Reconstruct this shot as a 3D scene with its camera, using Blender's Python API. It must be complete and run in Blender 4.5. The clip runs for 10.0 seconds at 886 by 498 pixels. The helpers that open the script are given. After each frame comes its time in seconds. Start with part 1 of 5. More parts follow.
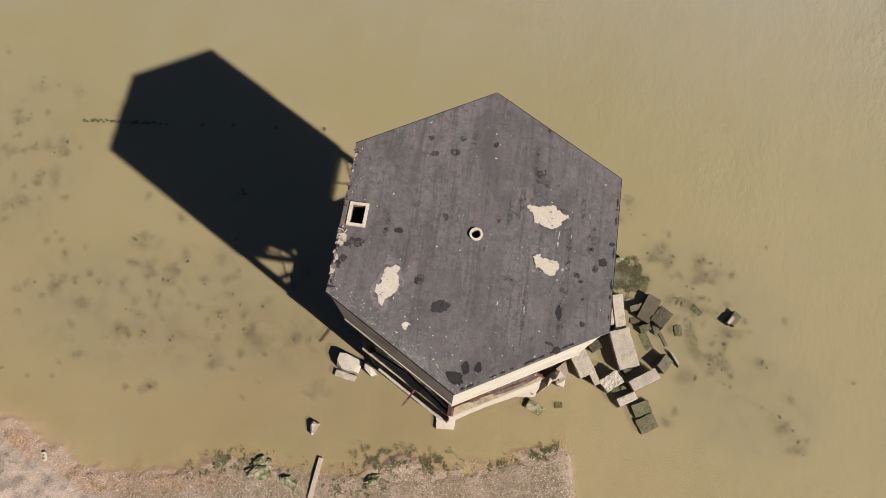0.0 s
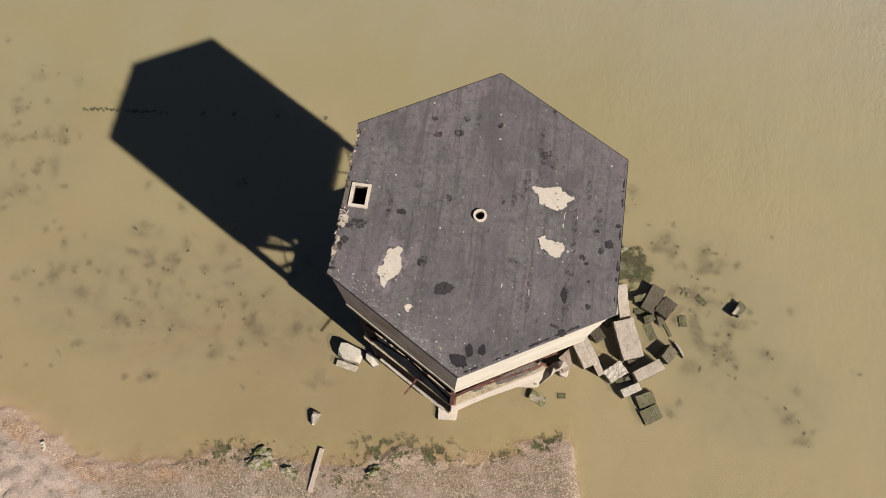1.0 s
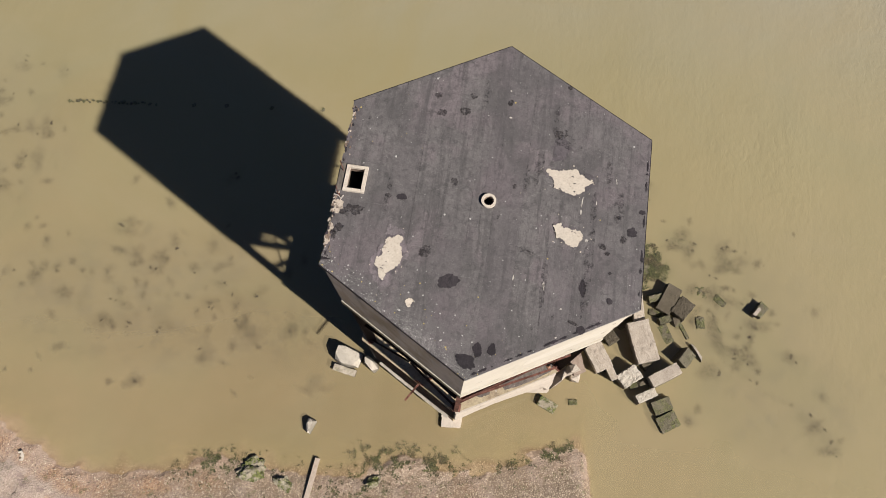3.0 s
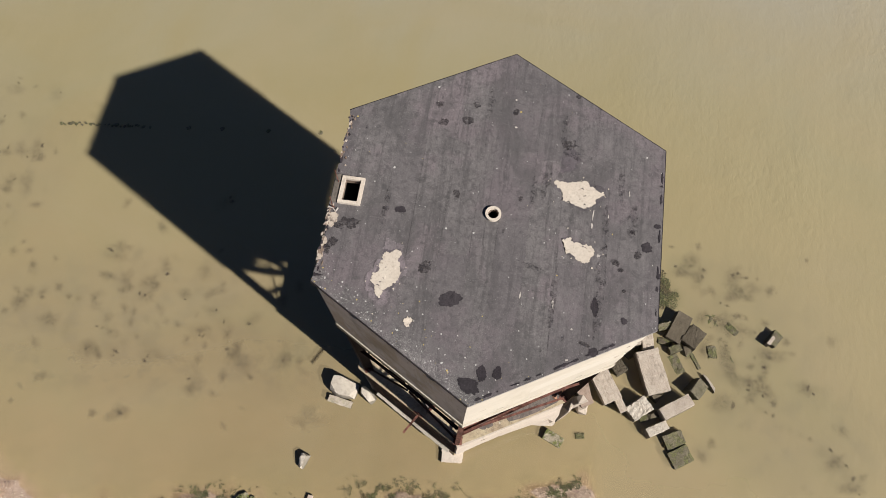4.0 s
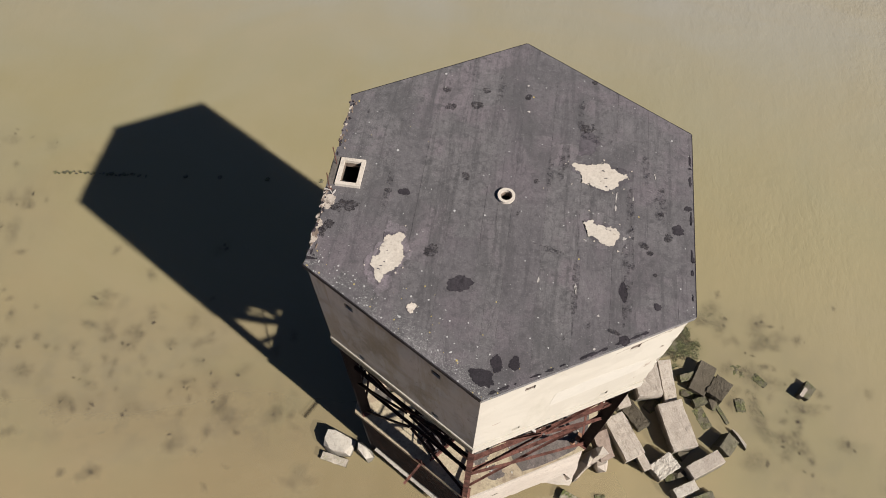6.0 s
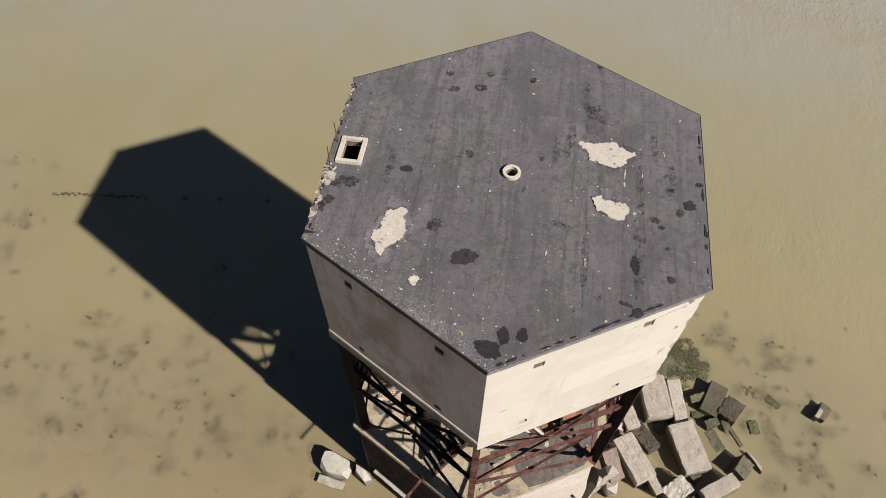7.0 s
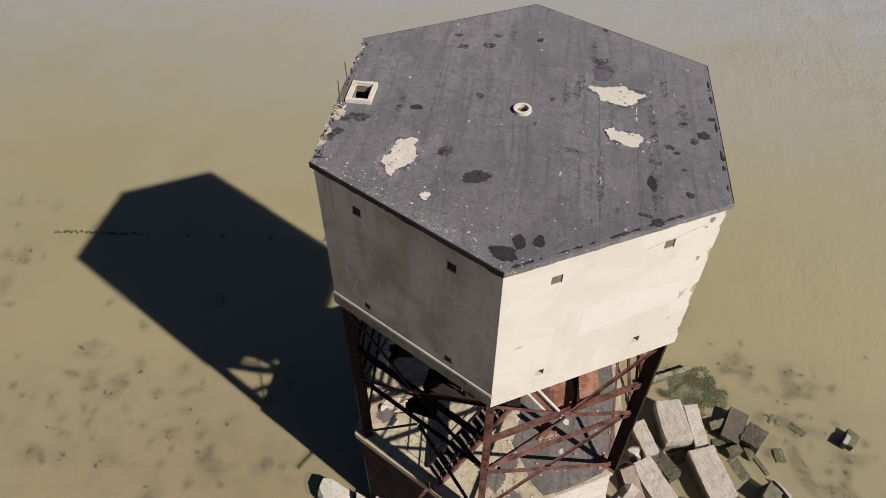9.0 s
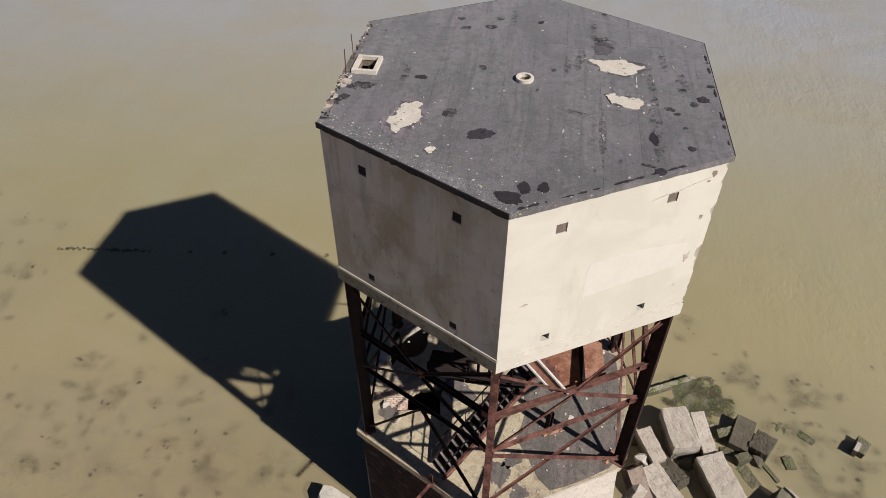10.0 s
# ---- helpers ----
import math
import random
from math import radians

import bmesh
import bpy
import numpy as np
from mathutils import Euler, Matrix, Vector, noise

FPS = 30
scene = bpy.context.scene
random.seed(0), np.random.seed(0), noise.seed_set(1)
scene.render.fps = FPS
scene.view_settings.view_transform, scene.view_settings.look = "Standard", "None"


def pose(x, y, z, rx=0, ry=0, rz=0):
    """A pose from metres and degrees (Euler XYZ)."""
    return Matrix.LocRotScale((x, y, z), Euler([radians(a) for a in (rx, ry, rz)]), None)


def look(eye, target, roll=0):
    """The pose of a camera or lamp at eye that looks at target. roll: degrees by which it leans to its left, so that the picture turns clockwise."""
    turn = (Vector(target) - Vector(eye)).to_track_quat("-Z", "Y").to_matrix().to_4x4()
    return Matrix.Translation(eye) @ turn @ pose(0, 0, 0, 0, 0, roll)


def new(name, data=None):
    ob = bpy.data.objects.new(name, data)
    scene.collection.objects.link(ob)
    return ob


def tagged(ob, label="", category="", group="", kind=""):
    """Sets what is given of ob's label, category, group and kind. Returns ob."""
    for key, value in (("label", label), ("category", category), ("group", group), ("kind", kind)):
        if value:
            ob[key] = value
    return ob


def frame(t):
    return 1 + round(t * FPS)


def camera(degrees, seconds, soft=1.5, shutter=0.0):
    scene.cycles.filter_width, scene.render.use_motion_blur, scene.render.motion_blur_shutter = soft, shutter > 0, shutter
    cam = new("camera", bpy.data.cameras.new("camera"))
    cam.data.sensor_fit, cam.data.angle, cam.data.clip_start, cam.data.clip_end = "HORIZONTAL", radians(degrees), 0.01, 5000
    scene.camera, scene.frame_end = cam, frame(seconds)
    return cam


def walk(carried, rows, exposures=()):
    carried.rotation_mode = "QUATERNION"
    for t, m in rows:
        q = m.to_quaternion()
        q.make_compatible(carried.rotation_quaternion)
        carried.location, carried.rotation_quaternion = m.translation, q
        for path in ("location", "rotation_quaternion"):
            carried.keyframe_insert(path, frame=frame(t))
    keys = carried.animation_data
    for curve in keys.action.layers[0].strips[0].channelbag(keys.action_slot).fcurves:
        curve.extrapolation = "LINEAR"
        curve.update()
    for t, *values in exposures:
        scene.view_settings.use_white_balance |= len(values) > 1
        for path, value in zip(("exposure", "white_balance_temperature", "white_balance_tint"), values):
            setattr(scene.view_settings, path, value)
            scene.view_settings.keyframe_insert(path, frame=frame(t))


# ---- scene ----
cam = camera(65.0, 10.0, 0.9)
# seconds, eye, target, roll
PATH = [
    (0, (-0.283, -8.408, 45.197), (-0.356, -7.82, 43.287), 1.2),
    (0.5, (-0.216, -8.785, 45.013), (-0.292, -8.199, 43.102), 1.0),
    (1, (-0.288, -8.918, 44.595), (-0.364, -8.332, 42.685), 1.0),
    (1.5, (-0.356, -8.913, 44.05), (-0.432, -8.326, 42.139), 1.0),
    (2, (-0.399, -8.871, 43.481), (-0.476, -8.285, 41.57), 0.9),
    (3.5, (-0.406, -8.759, 41.212), (-0.495, -8.117, 39.32), 0.5),
    (4, (-0.431, -8.894, 40.365), (-0.528, -8.192, 38.495), 0.6),
    (4.5, (-0.43, -9.215, 39.466), (-0.537, -8.447, 37.622), 0.5),
    (5, (-0.4, -9.802, 38.597), (-0.518, -8.965, 36.784), 0.5),
    (5.5, (-0.362, -10.463, 37.752), (-0.49, -9.559, 35.973), 0.4),
    (7, (-0.163, -12.629, 35.16), (-0.323, -11.522, 33.502), 0.3),
    (7.5, (-0.124, -13.383, 34.295), (-0.294, -12.21, 32.684), 0.2),
    (8, (-0.106, -14.172, 33.451), (-0.285, -12.938, 31.888), 0.2),
    (8.5, (-0.056, -15.052, 32.617), (-0.243, -13.757, 31.104), 0.2),
    (9, (0.028, -15.991, 31.755), (-0.167, -14.637, 30.296), 0.2),
    (9.5, (0.116, -16.881, 30.894), (-0.089, -15.472, 29.49), 0.1),
    (10, (0.158, -17.759, 30.061), (-0.052, -16.296, 28.713), 0.1),
]
walk(cam, [(t, look(eye, target, roll)) for t, eye, target, roll in PATH], [(0, 0.56, 6950, 10), (4, 0.60, 6700, 10), (5.5, 0.58, 6600, 10), (7.5, 0.53, 6500, 10), (10, 0.46, 6380, 10)])

# ---- world and sun ----
SUN_TO = Vector((21.33, -12.44, 20.45)).normalized()
world = bpy.data.worlds.new("sky")
scene.world = world
world.use_nodes = True
wn = world.node_tree
sky = wn.nodes.new("ShaderNodeTexSky")
sky.sky_type = "NISHITA"
sky.sun_disc = False
sky.sun_elevation = math.asin(SUN_TO.z)
sky.altitude = 1500
sky.air_density = 0.36
sky.dust_density = 0.8
sky.ozone_density = 3.0
sky.sun_rotation = math.atan2(SUN_TO.x, SUN_TO.y)
wn.links.new(sky.outputs[0], wn.nodes["Background"].inputs[0])
wn.nodes["Background"].inputs[1].default_value = 0.05
sun = new("sun", bpy.data.lights.new("sun", "SUN"))
sun.data.energy = 5.0
sun.data.angle = radians(0.8)
sun.data.color = (1.0, 0.965, 0.905)
sun.matrix_world = look(SUN_TO * 60, (0, 0, 0))


# ---- node helpers ----
class Mat:
    """A procedural material with short calls for its nodes."""

    def __init__(self, name, rough=0.8, metal=0.0, ior=1.5):
        self.m = bpy.data.materials.new(name)
        self.m.use_nodes = True
        self.t = self.m.node_tree
        self.b = self.t.nodes["Principled BSDF"]
        self.b.inputs["Roughness"].default_value = rough
        self.b.inputs["Metallic"].default_value = metal
        self.b.inputs["IOR"].default_value = ior
        self.pos = self.t.nodes.new("ShaderNodeNewGeometry").outputs["Position"]

    def link(self, a, b):
        if isinstance(a, (int, float)):
            b.default_value = a
        elif isinstance(a, tuple):
            b.default_value = a if len(a) == len(b.default_value) else (*a, 1)
        else:
            self.t.links.new(a, b)

    def scaled(self, s, off=(0, 0, 0)):
        n = self.t.nodes.new("ShaderNodeMapping")
        n.inputs["Scale"].default_value = s
        n.inputs["Location"].default_value = off
        self.t.links.new(self.pos, n.inputs["Vector"])
        return n.outputs[0]

    def noise(self, scale, detail=4, rough=0.6, vec=None, dist=0.0):
        n = self.t.nodes.new("ShaderNodeTexNoise")
        n.inputs["Scale"].default_value = scale
        n.inputs["Detail"].default_value = detail
        n.inputs["Roughness"].default_value = rough
        n.inputs["Distortion"].default_value = dist
        self.t.links.new(vec or self.pos, n.inputs["Vector"])
        return n.outputs["Fac"]

    def cells(self, scale, vec=None, feature="F1"):
        n = self.t.nodes.new("ShaderNodeTexVoronoi")
        n.feature = feature
        n.inputs["Scale"].default_value = scale
        self.t.links.new(vec or self.pos, n.inputs["Vector"])
        return n

    def step(self, v, lo, hi, a=0.0, b=1.0):
        n = self.t.nodes.new("ShaderNodeMapRange")
        n.interpolation_type = "SMOOTHSTEP"
        self.link(v, n.inputs["Value"])
        for key, val in (("From Min", lo), ("From Max", hi), ("To Min", a), ("To Max", b)):
            n.inputs[key].default_value = val
        return n.outputs[0]

    def math(self, op, a, b=0.0):
        n = self.t.nodes.new("ShaderNodeMath")
        n.operation = op
        self.link(a, n.inputs[0])
        self.link(b, n.inputs[1])
        return n.outputs[0]

    def mix(self, f, a, b):
        n = self.t.nodes.new("ShaderNodeMix")
        n.data_type = "RGBA"
        self.link(f, n.inputs[0])
        self.link(a, n.inputs[6])
        self.link(b, n.inputs[7])
        return n.outputs[2]

    def axis(self, k):
        n = self.t.nodes.new("ShaderNodeSeparateXYZ")
        self.t.links.new(self.pos, n.inputs[0])
        return n.outputs[k]

    def chance(self):
        return self.t.nodes.new("ShaderNodeObjectInfo").outputs["Random"]

    def colour(self, c):
        self.link(c, self.b.inputs["Base Color"])

    def rough(self, r):
        self.link(r, self.b.inputs["Roughness"])

    def bump(self, h, strength=0.4, distance=0.02):
        n = self.t.nodes.new("ShaderNodeBump")
        n.inputs["Strength"].default_value = strength
        n.inputs["Distance"].default_value = distance
        self.t.links.new(h, n.inputs["Height"])
        self.t.links.new(n.outputs[0], self.b.inputs["Normal"])


def make_bitumen(name, base, light, dots=0.0):
    m = Mat(name, 0.75)
    grain = m.noise(10, 5, 0.8)
    blotch = m.noise(0.9, 5, 0.65)
    mid = m.noise(4.2, 6, 0.75, dist=0.5)
    streak = m.noise(1.0, 5, 0.7, m.scaled((4.6, 0.34, 1)))
    c = m.mix(m.step(blotch, 0.3, 0.7), base, light)
    c = m.mix(m.step(m.noise(0.55, 4, 0.6, m.scaled((1, 1, 1), (8, 3, 0))), 0.45, 0.62, 0, 0.8), c, (light[0] * 1.12, light[1] * 1.0, light[2] * 1.08))
    c = m.mix(m.step(streak, 0.48, 0.66, 0, 0.65), c, tuple(v * 0.5 for v in base))
    c = m.mix(m.step(mid, 0.50, 0.64, 0, 0.65), c, tuple(v * 0.45 for v in base))
    c = m.mix(m.step(mid, 0.45, 0.30, 0, 0.45), c, tuple(v * 1.5 for v in light))
    c = m.mix(m.step(grain, 0.50, 0.68, 0, 0.55), c, tuple(v * 0.48 for v in base))
    c = m.mix(m.step(grain, 0.46, 0.31, 0, 0.5), c, tuple(v * 1.6 for v in light))
    c = m.mix(m.step(m.chance(), 0, 1, 0, 0.4), c, (base[0] * 0.80, base[1] * 0.74, base[2] * 0.80))
    smear = m.noise(0.5, 6, 0.7, m.scaled((1.6, 0.7, 1), (3, 7, 0)), 0.8)
    c = m.mix(m.step(smear, 0.50, 0.62, 0, 0.55), c, tuple(v * 0.6 for v in base))
    c = m.mix(m.step(smear, 0.44, 0.30, 0, 0.35), c, tuple(v * 1.4 for v in light))
    if dots:
        # bird droppings and lichen, thickest along the two southern edges
        x, y = m.axis(0), m.axis(1)
        e_sw = m.math("ADD", m.math("MULTIPLY", x, -0.5), m.math("MULTIPLY", y, -0.866))
        e_se = m.math("ADD", m.math("MULTIPLY", x, 0.5), m.math("MULTIPLY", y, -0.866))
        near = m.math("MAXIMUM", m.step(e_sw, 3.3, 5.1), m.step(e_se, 4.2, 5.2, 0.0, 0.45))
        frost = m.math("MULTIPLY", m.step(m.noise(34, 3, 0.7), 0.50, 0.66), m.step(e_sw, 4.35, 5.15, 0.0, 0.55))
        c = m.mix(m.math("MULTIPLY", frost, m.step(m.noise(1.6, 4), 0.35, 0.6)), c, (0.40, 0.39, 0.37))
        for scale, sparse, size in ((2.1, 0.30, 0.08), (6.3, 0.68, 0.18), (13.0, 0.86, 0.32)):
            cell = m.cells(scale)
            hue = m.t.nodes.new("ShaderNodeSeparateColor")
            m.t.links.new(cell.outputs["Color"], hue.inputs[0])
            few = m.math("ADD", hue.outputs[0], m.math("MULTIPLY", near, 0.30 if scale > 5 else 0.05))
            spot = m.math("LESS_THAN", cell.outputs["Distance"], m.step(few, sparse, sparse + 0.45, 0.0, size))
            c = m.mix(m.math("MULTIPLY", spot, 0.75), c, m.mix(m.step(hue.outputs[1], 0.84, 0.88), (0.48, 0.465, 0.45), (0.50, 0.38, 0.10)))
    speck = m.noise(26, 3, 0.75)
    c = m.mix(m.step(speck, 0.56, 0.66, 0, 0.5), c, tuple(v * 0.35 for v in base))
    c = m.mix(m.step(speck, 0.40, 0.30, 0, 0.5), c, tuple(v * 1.9 for v in light))
    m.colour(c)
    m.bump(m.math("ADD", grain, m.math("MULTIPLY", mid, 3.0)), 0.4, 0.012)
    m.rough(m.step(blotch, 0.3, 0.7, 0.85, 0.62))
    if not dots:
        m.b.inputs["Specular IOR Level"].default_value = 0.2
    # pale dust that shows at low angles
    m.b.inputs["Sheen Weight"].default_value = 0.4 if dots == 1.0 else 0.0
    m.b.inputs["Sheen Roughness"].default_value = 0.45
    return m.m


def make_concrete(name, base, dark, warm, stain=0.5, grain=14.0, moss=None, bump=0.5, rusty=0.0, boards=0.0):
    m = Mat(name, 0.9)
    m.b.inputs["Specular IOR Level"].default_value = 0.25
    g = m.noise(grain, 4, 0.7)
    big = m.noise(0.6, 6, 0.65)
    mid = m.noise(3.2, 5, 0.7, dist=0.4)
    c = m.mix(m.step(big, 0.35, 0.68), base, warm)
    c = m.mix(m.step(mid, 0.5, 0.7, 0, stain), c, dark)
    c = m.mix(m.step(g, 0.5, 0.68, 0, 0.35), c, tuple(v * 0.5 for v in base))
    c = m.mix(m.step(g, 0.45, 0.32, 0, 0.3), c, tuple(min(0.75, v * 1.35) for v in warm))
    c = m.mix(m.step(m.noise(8, 5, 0.8), 0.55, 0.66, 0, 0.38), c, dark)
    c = m.mix(m.step(m.chance(), 0, 1, 0, 0.25), c, tuple(v * 0.6 for v in warm))
    if rusty:
        c = m.mix(m.step(m.noise(0.7, 6, 0.7, m.scaled((1, 1, 1), (5, 2, 0))), 0.44, 0.60, 0, rusty), c, (0.20, 0.125, 0.095))
        c = m.mix(m.step(m.noise(1.6, 6, 0.75, m.scaled((1, 1, 1), (1, 9, 0))), 0.52, 0.62, 0, rusty), c, (0.075, 0.058, 0.050))
    if boards:
        # marks of the shuttering boards along the block
        own = m.t.nodes.new("ShaderNodeTexCoord").outputs["Object"]
        lie = m.t.nodes.new("ShaderNodeMapping")
        lie.inputs["Scale"].default_value = (0.5, 7.0, 7.0)
        m.t.links.new(own, lie.inputs["Vector"])
        c = m.mix(m.step(m.noise(1.0, 4, 0.7, lie.outputs[0]), 0.52, 0.68, 0, boards), c, dark)
    if moss:
        lo, hi, amount = moss
        damp = m.step(m.axis(2), lo, hi, 1.0, 0.0)
        damp = m.math("MULTIPLY", damp, m.step(m.noise(2.2, 5, 0.7), 0.42, 0.58, 0.08, 1.0))
        c = m.mix(m.math("MULTIPLY", damp, amount), c, m.mix(m.step(m.noise(14, 3), 0.4, 0.65), (0.045, 0.055, 0.014), (0.165, 0.185, 0.045)))
        face = m.t.nodes.new("ShaderNodeNewGeometry").outputs["True Normal"]
        sep = m.t.nodes.new("ShaderNodeSeparateXYZ")
        m.t.links.new(face, sep.inputs[0])
        # low side faces darkened: tide stain plus shade of the gaps in one tone
        tide = m.math("MULTIPLY", m.step(sep.outputs[2], 0.65, 0.35), m.step(m.math("ADD", m.axis(2), m.math("MULTIPLY", mid, 0.4)), 0.65, 1.0, 1, 0))
        c = m.mix(m.math("MULTIPLY", tide, 0.7), c, (0.06, 0.052, 0.036))
    pock = m.noise(5.5, 5, 0.8, m.scaled((1, 1, 1), (3, 8, 2)))
    c = m.mix(m.step(pock, 0.60, 0.68, 0, 0.4), c, tuple(v * 0.45 for v in dark))
    c = m.mix(m.step(pock, 0.40, 0.31, 0, 0.25), c, tuple(min(0.78, v * 1.4) for v in warm))
    m.colour(c)
    pit = m.noise(11, 4, 0.7)
    m.bump(m.math("ADD", m.math("ADD", g, pit), m.math("MULTIPLY", mid, 2.0)), bump, 0.035)
    return m.m


def make_render(name):
    """Painted cement render: cream, patched, with rusty and dark runs, hairline cracks and west-side shade in the
    colour.
    """
    m = Mat(name, 0.85)
    m.b.inputs["Specular IOR Level"].default_value = 0.25
    g = m.noise(55, 3, 0.6)
    big = m.noise(0.45, 4, 0.55, dist=0.6)
    runs = m.noise(1.0, 5, 0.65, m.scaled((1.3, 1.3, 0.28)))
    c = m.mix(m.step(big, 0.44, 0.58, 0, 1), (0.470, 0.428, 0.366), (0.510, 0.467, 0.402))
    c = m.mix(m.step(runs, 0.52, 0.8, 0, 0.4), c, (0.36, 0.325, 0.255))
    c = m.mix(m.step(m.noise(6, 4, 0.7), 0.6, 0.8, 0, 0.35), c, (0.45, 0.40, 0.32))
    crack = m.cells(0.55, m.scaled((1, 1, 1.4), (0.3, 0.8, 0)), "DISTANCE_TO_EDGE").outputs["Distance"]
    line = m.math("MULTIPLY", m.step(m.math("ADD", crack, m.math("MULTIPLY", m.noise(4, 3), 0.03)), 0.016, 0.022, 1, 0), m.step(m.noise(0.8, 2), 0.5, 0.6))
    c = m.mix(m.math("MULTIPLY", line, 0.2), c, (0.3, 0.25, 0.17))
    # west faces painted darker for their shade, under grey lime bloom and stains
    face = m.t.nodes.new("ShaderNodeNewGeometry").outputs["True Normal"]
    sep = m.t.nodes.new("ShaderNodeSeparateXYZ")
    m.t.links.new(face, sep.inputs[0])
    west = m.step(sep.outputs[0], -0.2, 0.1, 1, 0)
    shade_tone = m.math("MULTIPLY", west, m.step(m.noise(0.55, 5, 0.6), 0.36, 0.64, 0.45, 0.9))
    c = m.mix(shade_tone, c, m.mix(m.step(m.noise(0.55, 5, 0.62, dist=0.5), 0.42, 0.58), (0.325, 0.330, 0.320), (0.230, 0.215, 0.165)))
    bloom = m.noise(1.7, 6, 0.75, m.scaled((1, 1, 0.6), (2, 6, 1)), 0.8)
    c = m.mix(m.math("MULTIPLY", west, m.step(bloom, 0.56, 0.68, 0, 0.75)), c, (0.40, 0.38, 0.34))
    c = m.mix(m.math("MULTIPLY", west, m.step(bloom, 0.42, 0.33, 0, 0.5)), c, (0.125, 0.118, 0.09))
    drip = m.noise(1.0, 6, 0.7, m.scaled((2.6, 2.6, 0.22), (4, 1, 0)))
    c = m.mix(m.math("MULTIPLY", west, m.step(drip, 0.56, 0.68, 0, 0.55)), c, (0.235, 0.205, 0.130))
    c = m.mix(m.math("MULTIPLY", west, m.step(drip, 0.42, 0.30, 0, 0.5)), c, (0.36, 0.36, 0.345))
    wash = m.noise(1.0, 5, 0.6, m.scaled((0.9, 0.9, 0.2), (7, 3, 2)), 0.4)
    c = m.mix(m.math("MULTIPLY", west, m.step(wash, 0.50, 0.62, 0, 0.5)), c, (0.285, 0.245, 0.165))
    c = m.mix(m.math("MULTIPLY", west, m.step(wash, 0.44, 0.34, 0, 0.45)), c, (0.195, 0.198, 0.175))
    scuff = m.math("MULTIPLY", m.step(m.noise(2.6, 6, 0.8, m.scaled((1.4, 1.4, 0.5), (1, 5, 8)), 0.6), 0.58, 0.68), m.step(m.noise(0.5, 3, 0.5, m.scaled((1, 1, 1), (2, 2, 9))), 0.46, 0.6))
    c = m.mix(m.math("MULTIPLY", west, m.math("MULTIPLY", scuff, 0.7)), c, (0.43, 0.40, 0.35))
    m.colour(c)
    m.bump(m.math("ADD", g, m.math("MULTIPLY", big, 2.5)), 0.35, 0.015)
    return m.m


def make_rust(name, a, b, rough=0.8):
    m = Mat(name, rough)
    m.b.inputs["Specular IOR Level"].default_value = 0.15
    n1, n2, n3 = m.noise(2.2, 5, 0.7), m.noise(13, 4, 0.7), m.noise(6, 4)
    c = m.mix(m.step(n1, 0.35, 0.65), a, b)
    c = m.mix(m.step(n2, 0.5, 0.75, 0, 0.6), c, tuple(v * 0.4 for v in a))
    c = m.mix(m.step(n3, 0.60, 0.72, 0, 0.4), c, tuple(v * 1.9 for v in b))
    c = m.mix(m.step(m.chance(), 0, 1, 0, 0.4), c, tuple(v * 0.55 for v in b))
    m.colour(c)
    m.bump(n2, 0.4, 0.01)
    return m.m


